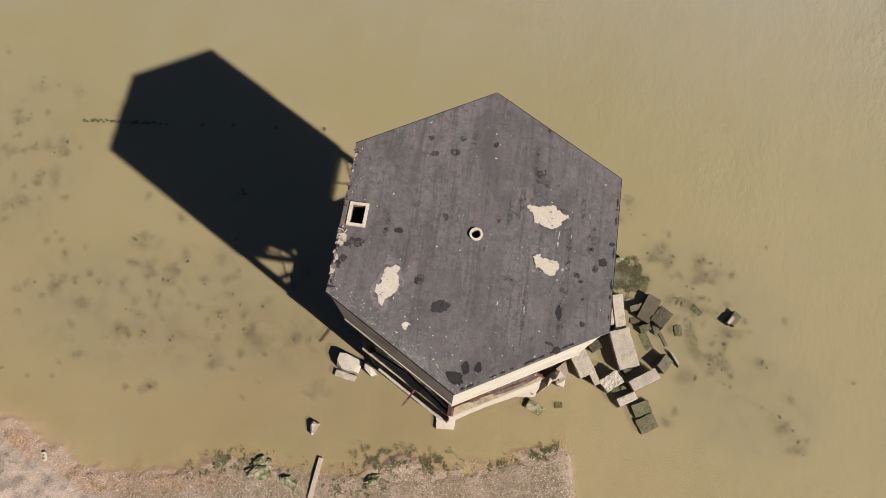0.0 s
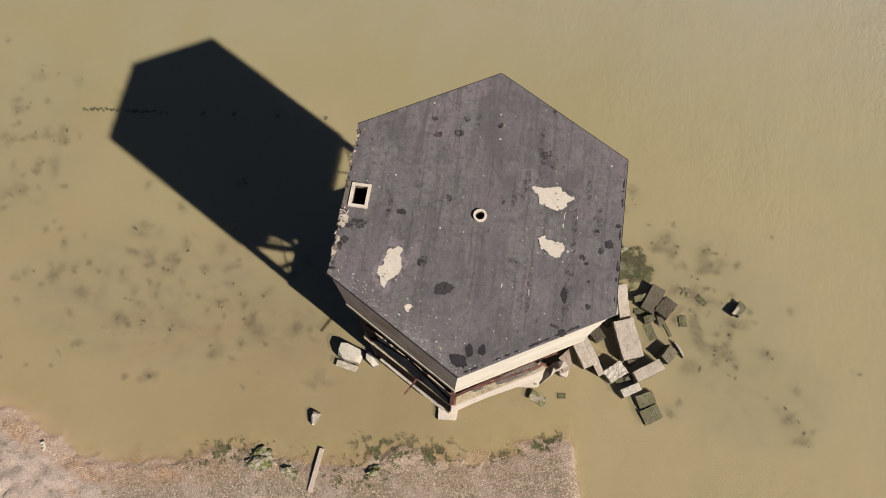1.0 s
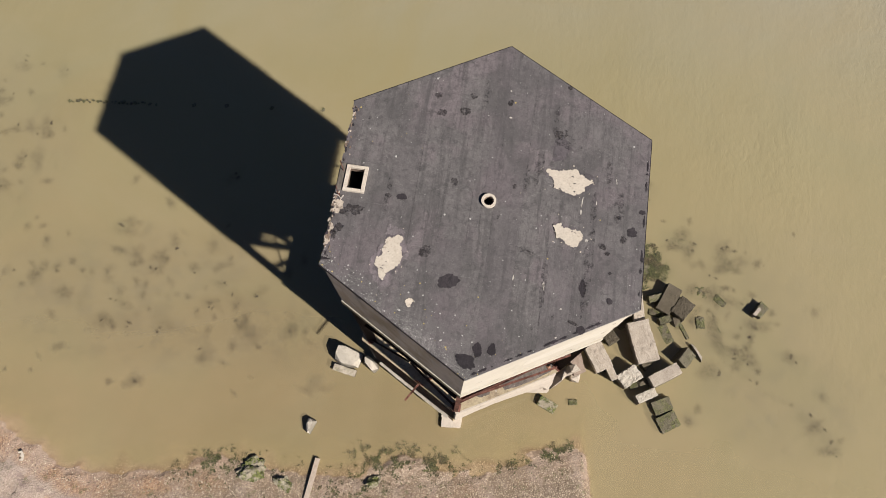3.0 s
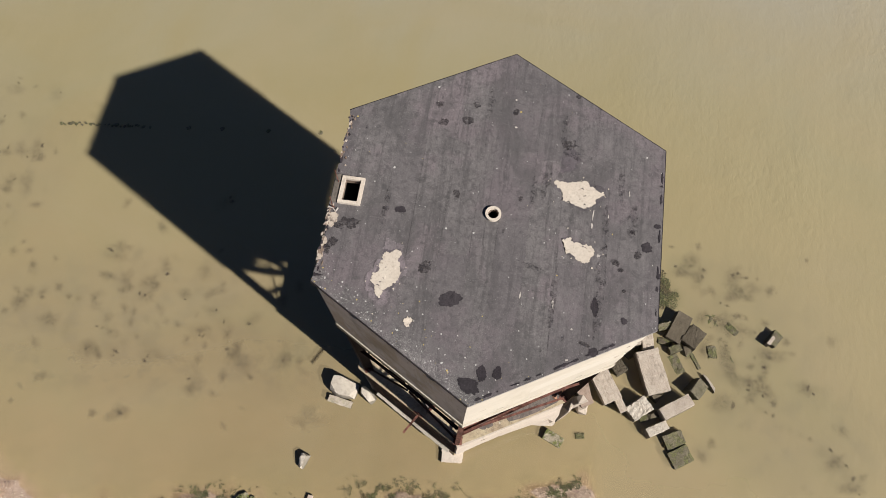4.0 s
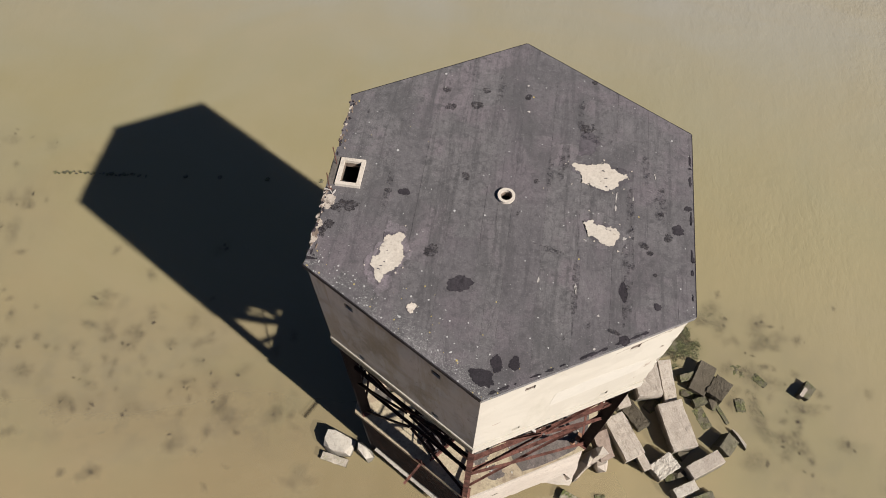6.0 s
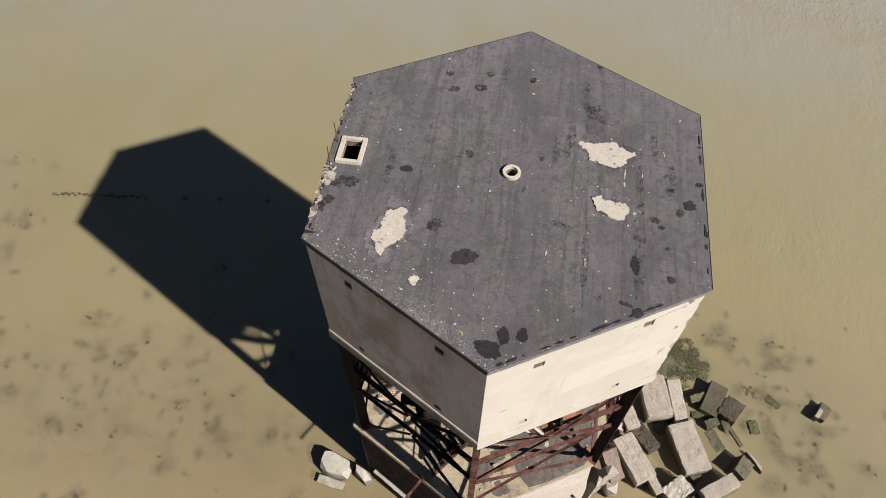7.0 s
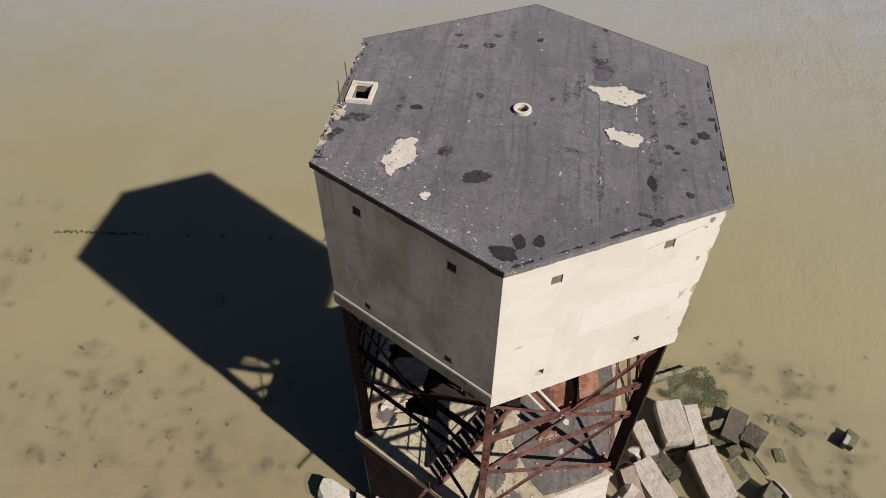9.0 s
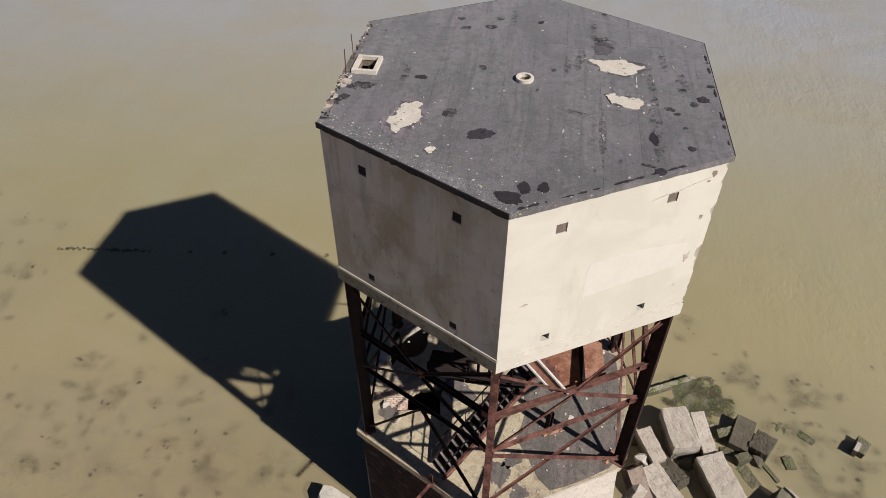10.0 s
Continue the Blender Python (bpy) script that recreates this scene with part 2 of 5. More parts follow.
def make_water():
    """Silty water: a muddy body under a glossy, faintly rippled skin, clearer where it is shallow."""
    m = Mat("muddy_water", 0.05, ior=1.7)
    silt = m.noise(0.10, 4, 0.55, dist=1.2)
    plume = m.noise(0.045, 5, 0.6, m.scaled((1.0, 1.8, 1), (6, 2, 0)), 1.5)
    c = m.mix(m.step(m.axis(1), -8.0, 25.0), (0.352, 0.280, 0.166), (0.318, 0.276, 0.148))
    c = m.mix(m.step(m.axis(0), 2.0, 26.0, 0, 0.6), c, (0.385, 0.335, 0.21))
    lee = m.math("MULTIPLY", m.step(m.axis(0), -24.0, -6.0), m.math("MULTIPLY", m.step(m.axis(0), 8.0, 0.0), m.step(m.axis(1), 6.0, -5.0)))
    c = m.mix(m.math("MULTIPLY", lee, 0.75), c, (0.285, 0.220, 0.128))
    c = m.mix(m.step(silt, 0.35, 0.7, 0, 0.4), c, (0.318, 0.29, 0.165))
    # distant water painted greyer and bluer in place of sky reflection
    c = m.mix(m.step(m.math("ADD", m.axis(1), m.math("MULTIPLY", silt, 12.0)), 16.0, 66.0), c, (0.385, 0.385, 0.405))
    c = m.mix(m.step(plume, 0.42, 0.66, 0, 0.35), c, (0.37, 0.315, 0.205))
    m.colour(c)
    chop = m.noise(2.6, 4, 0.6, m.scaled((1.0, 0.62, 1)), 0.3)
    swell = m.noise(1.0, 3, 0.5, m.scaled((0.55, 0.22, 1)))
    calm = m.step(m.noise(0.06, 3), 0.38, 0.66, 0.3, 1.0)
    east = m.math("MULTIPLY", m.step(m.axis(0), -4.0, 26.0, 0.2, 0.7), m.step(m.axis(1), -6.0, 30.0, 0.5, 2.2))
    h = m.math("MULTIPLY", m.math("ADD", chop, m.math("MULTIPLY", swell, 1.6)), m.math("MULTIPLY", calm, east))
    m.bump(h, 0.5, 0.12)
    clear = m.t.nodes.new("ShaderNodeBsdfTransparent")
    clear.inputs[0].default_value = (0.96, 0.93, 0.83, 1)
    depth = m.t.nodes.new("ShaderNodeAttribute")
    depth.attribute_name = "depth"
    murk = m.math("SUBTRACT", 1.0, m.math("POWER", 2.718, m.math("MULTIPLY", depth.outputs["Fac"], -22.0)))
    murk = m.math("MULTIPLY", murk, m.step(m.axis(1), -9.5, 16.0, 0.55, 0.72))
    join = m.t.nodes.new("ShaderNodeMixShader")
    m.link(murk, join.inputs[0])
    out = m.t.nodes["Material Output"]
    m.t.links.new(clear.outputs[0], join.inputs[1])
    m.t.links.new(m.b.outputs[0], join.inputs[2])
    m.t.links.new(join.outputs[0], out.inputs[0])
    return m.m


def make_shore():
    m = Mat("shingle_and_mud", 0.9)
    z = m.axis(2)
    peb = m.cells(13.0)
    fine = m.noise(12, 5, 0.75)
    big = m.noise(0.5, 5, 0.6)
    hue = m.t.nodes.new("ShaderNodeSeparateColor")
    m.t.links.new(peb.outputs["Color"], hue.inputs[0])
    stone = m.mix(hue.outputs[0], (0.18, 0.128, 0.092), (0.56, 0.455, 0.345))
    stone = m.mix(m.step(peb.outputs["Distance"], 0.3, 0.55, 0, 0.7), stone, (0.13, 0.095, 0.068))
    mud = m.mix(m.step(fine, 0.35, 0.7), (0.33, 0.255, 0.215), (0.56, 0.45, 0.385))
    mud = m.mix(m.step(m.noise(1.4, 6, 0.75, dist=0.6), 0.50, 0.62, 0, 0.7), mud, (0.26, 0.19, 0.18))
    c = m.mix(m.math("MAXIMUM", m.step(big, 0.46, 0.60, 0.05, 0.5), m.step(m.axis(0), -18.5, -20.5, 0.0, 0.85)), stone, mud)
    # orange shingle along the wet edge
    rim = m.math("MULTIPLY", m.step(z, -0.03, 0.05), m.step(z, 0.20, 0.09))
    c = m.mix(m.math("MULTIPLY", rim, m.math("MULTIPLY", m.step(m.noise(0.4, 3), 0.4, 0.6, 0.35, 0.9), m.step(m.axis(0), -17.0, -10.0, 1.0, 0.3))), c, m.mix(hue.outputs[1], (0.20, 0.105, 0.065), (0.48, 0.31, 0.19)))
    weed = m.math("MULTIPLY", m.step(z, 0.02, 0.08), m.step(z, 0.6, 0.2))
    weed = m.math("MULTIPLY", weed, m.step(m.noise(1.6, 6, 0.75), 0.54, 0.66))
    c = m.mix(m.math("MULTIPLY", weed, 0.75), c, m.mix(m.step(m.noise(9, 4), 0.4, 0.6), (0.07, 0.07, 0.03), (0.17, 0.17, 0.08)))
    wet = m.step(z, 0.0, 0.06, 1, 0)
    c = m.mix(m.math("MULTIPLY", wet, 0.25), c, (0.30, 0.205, 0.14))
    # silt and drowned weed on the bed
    bed = m.step(z, -0.05, 0.0, 1, 0)
    c = m.mix(m.math("MULTIPLY", bed, 0.85), c, m.mix(m.step(m.noise(0.3, 4), 0.35, 0.65), (0.39, 0.315, 0.20), (0.34, 0.285, 0.175)))

    def zone(cx, cy, rx, ry):
        u = m.math("POWER", m.math("MULTIPLY", m.math("SUBTRACT", m.axis(0), cx), 1 / rx), 2.0)
        v = m.math("POWER", m.math("MULTIPLY", m.math("SUBTRACT", m.axis(1), cy), 1 / ry), 2.0)
        return m.step(m.math("ADD", u, v), 0.15, 1.0, 1, 0)

    area = m.math("MAXIMUM", m.math("MAXIMUM", m.math("MAXIMUM", zone(-21, -1.2, 11, 5.5), zone(-13, 0.5, 8, 6)), zone(-33, 9, 7, 9)), m.math("MAXIMUM", zone(15.5, 4, 7, 6), zone(19, -1.5, 6, 4.5)))
    blot = m.math("MULTIPLY", m.step(m.noise(0.85, 4, 0.6), 0.44, 0.68, 0.45, 1.0), area)
    blot = m.math("MAXIMUM", blot, m.math("MULTIPLY", m.step(m.noise(2.1, 3, 0.6, m.scaled((1, 1, 1), (4, 4, 0))), 0.56, 0.72), area))
    c = m.mix(m.math("MULTIPLY", m.math("MULTIPLY", bed, blot), 0.85), c, (0.075, 0.07, 0.085))
    m.colour(c)
    m.bump(m.math("MULTIPLY", m.math("ADD", peb.outputs["Distance"], m.math("ADD", fine, m.math("MULTIPLY", big, 3.0))), m.step(z, -0.02, 0.05)), 0.8, 0.06)
    m.rough(m.step(z, 0.0, 0.12, 0.45, 0.95))
    return m.m


def make_brick():
    m = Mat("shade_dark_brick", 0.95)
    m.b.inputs["Specular IOR Level"].default_value = 0.2
    isl = m.t.nodes.new("ShaderNodeNewGeometry").outputs["Random Per Island"]
    pick = m.math("FRACT", m.math("ADD", m.chance(), isl))
    # brick tones kept very low so the colour carries the wall's shade
    c = m.mix(m.step(pick, 0.2, 0.8), (0.022, 0.018, 0.018), (0.072, 0.034, 0.025))
    c = m.mix(m.step(pick, 0.88, 0.92), c, (0.075, 0.07, 0.07))
    c = m.mix(m.step(m.noise(0.9, 5, 0.7), 0.42, 0.62, 0.0, 0.7), c, (0.016, 0.014, 0.014))
    c = m.mix(m.step(m.noise(12, 4), 0.56, 0.70, 0, 0.4), c, (0.085, 0.055, 0.042))
    m.colour(c)
    m.bump(m.noise(40, 3), 0.4, 0.006)
    return m.m


def plain(name, c, rough=0.7, metal=0.0, vary=0.35, scale=8.0):
    m = Mat(name, rough, metal)
    m.colour(m.mix(m.step(m.noise(scale, 5, 0.7), 0.35, 0.7, 0, vary), c, tuple(v * 0.45 for v in c)))
    m.bump(m.noise(scale * 5, 3), 0.4, 0.01)
    return m.m


FELT = make_bitumen("roofing_felt", (0.090, 0.082, 0.084), (0.128, 0.116, 0.117), 1.0)
TAR = make_bitumen("bare_tar", (0.020, 0.017, 0.020), (0.032, 0.028, 0.031))
BLOT = make_bitumen("repair_tar", (0.029, 0.025, 0.029), (0.050, 0.043, 0.048))
UNDERLAY = make_bitumen("felt_underlay", (0.150, 0.136, 0.140), (0.21, 0.19, 0.195))
UNDERLAY_DIM = make_bitumen("thin_felt", (0.095, 0.086, 0.092), (0.13, 0.118, 0.124))
sm = Mat("tar_smear", 0.85)
sm.b.inputs["Specular IOR Level"].default_value = 0.2
sm.colour((0.032, 0.028, 0.032))
sm.link(sm.math("MULTIPLY", sm.step(sm.noise(6.0, 6, 0.8), 0.46, 0.62), sm.step(sm.noise(24, 3, 0.7), 0.34, 0.6, 0.15, 0.55)), sm.b.inputs["Alpha"])
SMEAR = sm.m
fd = Mat("faded_tar", 0.85)
fd.b.inputs["Specular IOR Level"].default_value = 0.2
fd.colour(fd.mix(fd.step(fd.noise(9, 4, 0.7), 0.4, 0.62), (0.024, 0.021, 0.024), (0.062, 0.054, 0.056)))
fd.link(fd.math("MULTIPLY", fd.step(fd.noise(5.0, 6, 0.8), 0.38, 0.58, 0.1, 1.0), fd.step(fd.noise(26, 3, 0.7), 0.3, 0.6, 0.4, 0.9)), fd.b.inputs["Alpha"])
FADED = fd.m
SCREED = make_concrete("screed", (0.53, 0.46, 0.39), (0.27, 0.225, 0.19), (0.56, 0.50, 0.43), 0.35, bump=0.3)
CHIPPED = make_concrete("crumbled_screed", (0.40, 0.335, 0.28), (0.07, 0.052, 0.046), (0.47, 0.40, 0.34), 1.0, 12, bump=0.6)
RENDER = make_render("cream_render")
PATCHED = plain("newer_render", (0.520, 0.480, 0.420), 0.85, 0, 0.10, 3)
CONC = make_concrete("weathered_concrete", (0.40, 0.34, 0.285), (0.185, 0.145, 0.11), (0.46, 0.40, 0.34), 0.5, 15, moss=(-0.05, 0.45, 0.85), bump=0.7, boards=0.25)
CONC_DARK = make_concrete("tide_stained_concrete", (0.088, 0.072, 0.052), (0.045, 0.038, 0.026), (0.12, 0.10, 0.074), 0.5, 15, moss=(0.0, 0.3, 0.7), bump=0.8)
CONC_PALE = make_concrete("pale_concrete", (0.44, 0.395, 0.34), (0.23, 0.19, 0.155), (0.51, 0.46, 0.395), 0.6, 15, moss=(-0.1, 0.15, 0.6), bump=0.8)
MOSSY = make_concrete("weedy_stone", (0.115, 0.10, 0.072), (0.042, 0.037, 0.026), (0.18, 0.155, 0.11), 0.6, 15, moss=(0.1, 0.8, 0.55), bump=1.0)
SHOREROCK = make_concrete("green_topped_stone", (0.33, 0.28, 0.22), (0.15, 0.13, 0.09), (0.40, 0.35, 0.28), 0.6, 15, moss=(0.2, 1.2, 0.95), bump=1.0)
DECK = make_concrete("deck_concrete", (0.385, 0.315, 0.215), (0.18, 0.14, 0.095), (0.44, 0.37, 0.255), 0.6, rusty=0.4)
DECK_TAR = make_bitumen("worn_deck_tar", (0.108, 0.093, 0.079), (0.148, 0.128, 0.108), 0.5)
DECK_EDGE = make_concrete("washed_concrete", (0.37, 0.30, 0.255), (0.20, 0.14, 0.115), (0.42, 0.345, 0.295), 0.6, rusty=0.35)
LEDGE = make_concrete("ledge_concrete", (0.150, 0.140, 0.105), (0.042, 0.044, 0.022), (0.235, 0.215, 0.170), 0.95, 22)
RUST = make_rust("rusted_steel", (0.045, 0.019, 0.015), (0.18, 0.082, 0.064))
# darker copy of the rust, for steel on the shaded sides
LEG = make_rust("shade_dark_rust", (0.009, 0.005, 0.0045), (0.036, 0.017, 0.0145))
RUST_BROWN = make_rust("rusted_plate", (0.18, 0.075, 0.045), (0.33, 0.175, 0.12), 0.5)
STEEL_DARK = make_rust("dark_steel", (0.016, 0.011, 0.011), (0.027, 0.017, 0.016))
TREAD = make_rust("sunlit_tone_tread", (0.10, 0.085, 0.078), (0.22, 0.19, 0.18))
SHUTTER = make_rust("port_plate", (0.13, 0.10, 0.085), (0.19, 0.15, 0.125))
WASHED = make_concrete("washed_wall", (0.50, 0.435, 0.375), (0.30, 0.235, 0.19), (0.56, 0.49, 0.425), 0.45)
BROWN = make_concrete("brown_stained_concrete", (0.17, 0.12, 0.092), (0.06, 0.042, 0.034), (0.25, 0.195, 0.16), 0.7)
BRICKY = make_concrete("pink_brick_rubble", (0.36, 0.22, 0.17), (0.2, 0.13, 0.10), (0.42, 0.30, 0.24), 0.4)
SCALE = make_rust("flaked_rust", (0.24, 0.12, 0.07), (0.36, 0.20, 0.13))
PALE_BRICK = make_concrete("pale_pink_brick", (0.50, 0.37, 0.29), (0.26, 0.17, 0.13), (0.56, 0.45, 0.37), 0.4, 20)
BRICK = make_brick()
MORTAR = plain("shade_dark_mortar", (0.05, 0.043, 0.038), 0.95, 0, 0.5, 6)
WOOD = plain("grey_driftwood", (0.42, 0.34, 0.28), 0.85, 0, 0.4, 5)
PAINT = plain("flaking_white_paint", (0.44, 0.40, 0.37), 0.6, 0, 0.5, 6)
wm = Mat("bladder_weed", 0.7)
tint = wm.t.nodes.new("ShaderNodeNewGeometry").outputs["Random Per Island"]
green = wm.mix(wm.step(tint, 0.35, 1.0), (0.040, 0.042, 0.016), (0.135, 0.14, 0.048))
wm.colour(wm.mix(wm.step(wm.noise(1.3, 4, 0.7), 0.46, 0.62, 0, 0.8), green, wm.mix(tint, (0.03, 0.022, 0.012), (0.16, 0.11, 0.06))))
WEED = wm.m
wd = Mat("drowned_bladder_weed", 0.95)
wd.b.inputs["Specular IOR Level"].default_value = 0.1
wd.colour((0.055, 0.042, 0.042))
rim = wd.t.nodes.new("ShaderNodeUVMap")
rim.uv_map = "rim"
cut_u = wd.t.nodes.new("ShaderNodeSeparateXYZ")
wd.t.links.new(rim.outputs[0], cut_u.inputs[0])
thick = wd.math("MULTIPLY", wd.step(cut_u.outputs[0], 0.0, 1.0, 1, 0), wd.step(wd.noise(2.2, 6, 0.8), 0.32, 0.66, 0.15, 0.9))
wd.link(wd.math("MULTIPLY", thick, cut_u.outputs[1]), wd.b.inputs["Alpha"])
WEED_DARK = wd.m
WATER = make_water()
SHORE = make_shore()


# ---- mesh helpers ----
def mesh_of(name, bm, material):
    bmesh.ops.recalc_face_normals(bm, faces=bm.faces)
    me = bpy.data.meshes.new(name)
    bm.to_mesh(me)
    bm.free()
    me.materials.append(material)
    return me


def thing(name, bm, material, label, category, group="", kind="", at=None):
    ob = new(name, mesh_of(name, bm, material) if bm else None)
    if at:
        ob.matrix_world = at
    return tagged(ob, label, category, group, kind)


def part(name, bm, material, parent, label="", kind=""):
    ob = new(name, mesh_of(name, bm, material))
    ob.parent = parent
    return tagged(ob, label, kind=kind)


def plate(bm, outer, holes, lo, hi, m=Matrix()):
    """A flat plate of any outline with holes, from lo to hi along its own z, set by m."""
    edges, fresh = [], []
    for ring in [outer, *holes]:
        vs = [bm.verts.new((x, y, hi)) for x, y in ring]
        fresh += vs
        edges += [bm.edges.new((a, b)) for a, b in zip(vs, vs[1:] + vs[:1])]
    if holes:
        made = bmesh.ops.triangle_fill(bm, use_beauty=True, use_dissolve=False, edges=edges, normal=(0, 0, 1))
        faces = [g for g in made["geom"] if isinstance(g, bmesh.types.BMFace)]
    else:
        whole = bm.faces.new(fresh)
        whole.normal_update()
        bmesh.ops.triangulate(bm, faces=[whole], ngon_method="EAR_CLIP")
        faces = list({f for v in fresh for f in v.link_faces})
    low = bmesh.ops.extrude_face_region(bm, geom=faces, use_keep_orig=True)
    down = [g for g in low["geom"] if isinstance(g, bmesh.types.BMVert)]
    for v in down:
        v.co.z = lo
    for v in fresh + down:
        v.co = m @ v.co
    return bm


def box(bm, size, m):
    made = bmesh.ops.create_cube(bm, size=1.0, matrix=m @ Matrix.Diagonal((*size, 1)))
    return made["verts"]


def along(p0, p1, spin=0.0):
    """A frame at p0 whose z runs to p1."""
    p0, p1 = Vector(p0), Vector(p1)
    return Matrix.Translation(p0) @ (p1 - p0).to_track_quat("Z", "Y").to_matrix().to_4x4() @ pose(0, 0, 0, 0, 0, spin), (p1 - p0).length


PROFILES = {
    "I": lambda w, h, t: [(-w, -h), (w, -h), (w, t - h), (t / 2, t - h), (t / 2, h - t), (w, h - t), (w, h), (-w, h), (-w, h - t), (-t / 2, h - t), (-t / 2, t - h), (-w, t - h)],
    "L": lambda w, h, t: [(-w, -h), (w, -h), (w, t - h), (t - w, t - h), (t - w, h), (-w, h)],
    "C": lambda w, h, t: [(-w, -h), (w, -h), (w, t - h), (t - w, t - h), (t - w, h - t), (w, h - t), (w, h), (-w, h)],
    "R": lambda w, h, t: [(-w, -h), (w, -h), (w, h), (-w, h)],
    "O": lambda w, h, t: [(w * math.cos(k * math.pi / 4), h * math.sin(k * math.pi / 4)) for k in range(8)],
}


def bar(bm, p0, p1, shape, w, h, t=0.02, spin=0.0):
    m, length = along(p0, p1, spin)
    ring = PROFILES[shape](w / 2, h / 2, t)
    lo = [bm.verts.new(m @ Vector((x, y, 0))) for x, y in ring]
    hi = [bm.verts.new(m @ Vector((x, y, length))) for x, y in ring]
    n = len(ring)
    for i in range(n):
        bm.faces.new((lo[i], lo[(i + 1) % n], hi[(i + 1) % n], hi[i]))
    bm.faces.new(lo)
    bm.faces.new(hi)
    return bm


def blob(cx, cy, rx, ry, turn=0.0, seed=0.0, rough=0.35, n=44):
    """An uneven closed outline about a centre."""
    pts = []
    for k in range(n):
        a = 2 * math.pi * k / n
        d = Vector((math.cos(a), math.sin(a), seed * 3.7))
        r = 1 + rough * (noise.noise(d * 1.3) + 0.7 * noise.noise(d * 3.1) + 0.5 * noise.noise(d * 8.0))
        x, y = rx * r * d.x, ry * r * d.y
        c, s = math.cos(radians(turn)), math.sin(radians(turn))
        pts.append((cx + c * x - s * y, cy + s * x + c * y))
    return pts


def ring6(r, turn=0.0):
    return [(r * math.sin(radians(60 * k + turn)), r * math.cos(radians(60 * k + turn))) for k in range(6)]


def corner(k, r, z):
    """Corner k of the hexagon, counted from the north through the east."""
    return Vector((r * math.sin(radians(60 * k)), r * math.cos(radians(60 * k)), z))


def face_frame(deg):
    """x along a face to the right as seen from outside, y up, z outwards."""
    a = radians(deg)
    n, t = Vector((math.cos(a), math.sin(a), 0)), Vector((-math.sin(a), math.cos(a), 0))
    return Matrix(((t.x, 0, n.x, 0), (t.y, 0, n.y, 0), (0, 1, 0, 0), (0, 0, 0, 1)))


def rock(bm, size, m, seed, jag=0.10, cuts=3, chip=0.18):
    """A broken block: a box with uneven faces and knocked-off corners."""
    bmesh.ops.create_cube(bm, size=1.0)
    bmesh.ops.subdivide_edges(bm, edges=bm.edges[:], cuts=cuts, use_grid_fill=True)
    vs = bm.verts[:]
    small = min(size)
    for v in vs:
        out = sum(1 for c in v.co if abs(c) > 0.49)
        p = Vector((v.co.x * size[0], v.co.y * size[1], v.co.z * size[2]))
        q = p * (1.6 / max(small, 0.3)) + Vector((seed * 5.3, seed * 1.7, seed))
        d = noise.noise_vector(q) * jag * 0.6 + noise.noise_vector(q * 3.0) * jag * 0.5 + noise.noise_vector(q * 9.0) * jag * 0.45
        if out >= 2:
            k = chip * small * max(0.0, 0.15 + noise.noise(q * 1.4 + Vector((9, 9, 9))) + 0.9 * noise.noise(q * 4.0))
            p -= Vector((math.copysign(k, v.co.x) if abs(v.co.x) > 0.49 else 0, math.copysign(k, v.co.y) if abs(v.co.y) > 0.49 else 0, math.copysign(k, v.co.z) if abs(v.co.z) > 0.49 else 0)) * (0.5 if out == 2 else 0.9)
        v.co = m @ (p + d * small)
    return bm


# ---- ground and water ----
SHORE_X = [-3000, -60, -42, -34, -28.1, -25.7, -23.6, -21.9, -20.1, -18.4, -16.7, -14.0, -11.6, -8.4, -5.6, -2.8, -0.7, 0.6, 2.4, 4.0, 5.7, 7.5, 7.9, 8.6, 10.0, 60, 3000]
SHORE_Y = [-3.0, -3.0, -5.0, -7.2, -9.5, -10.1, -11.0, -11.7, -11.8, -11.5, -11.2, -10.6, -10.0, -10.1, -9.9, -9.6, -9.2, -8.9, -8.5, -7.9, -7.0, -6.3, -7.6, -10.5, -14.0, -17.0, -17.0]
SHOALS = ((-2.6, -8.6, 2.4, 0.8, 0.075), (-13.6, -10.1, 1.6, 0.5, 0.04), (5.6, -6.9, 1.8, 0.5, 0.03))


def ground_height(x, y):
    d = np.interp(x, SHORE_X, SHORE_Y) - y
    p = Vector((x, y, 0))
    d += 0.16 * noise.noise(p * 0.6) + 0.05 * noise.noise(p * 2.6)
    if d > 0:
        h = min(0.11 * d, 0.35 + 0.03 * d)
        # mud cliffs cut by cracks on the higher bank
        bank = min(1.0, max(0.0, (d - 1.3) / 0.5)) * min(1.0, max(0.0, (-19.0 - x) / 2.0))
        h += bank * (0.12 + 0.22 * max(0.0, noise.noise(Vector((x * 0.7, y * 1.3, 3.0)))) - 0.30 * max(0.0, 0.16 - abs(noise.noise(Vector((x * 0.55, y * 1.1, 9.0))))) / 0.16)
        return h + 0.05 * noise.noise(p * 1.9) * min(1, d) + 0.025 * noise.noise(p * 6.0)
    shoal = sum(up * math.exp(-((x - cx) / rx) ** 2 - ((y - cy) / ry) ** 2) for cx, cy, rx, ry, up in SHOALS)
    return max(0.045 * d, -0.30 + 0.002 * d, -1.6) + shoal * (1 + 0.9 * noise.noise(p * 1.7)) + 0.03 * noise.noise(p * 1.2)


def sheet(xs, ys, height):
    verts = [(x, y, height(x, y)) for y in ys for x in xs]
    n = len(xs)
    faces = [(j * n + i, j * n + i + 1, (j + 1) * n + i + 1, (j + 1) * n + i) for j in range(len(ys) - 1) for i in range(n - 1)]
    me = bpy.data.meshes.new("sheet")
    me.from_pydata(verts, [], faces)
    me.polygons.foreach_set("use_smooth", [True] * len(faces))
    return me


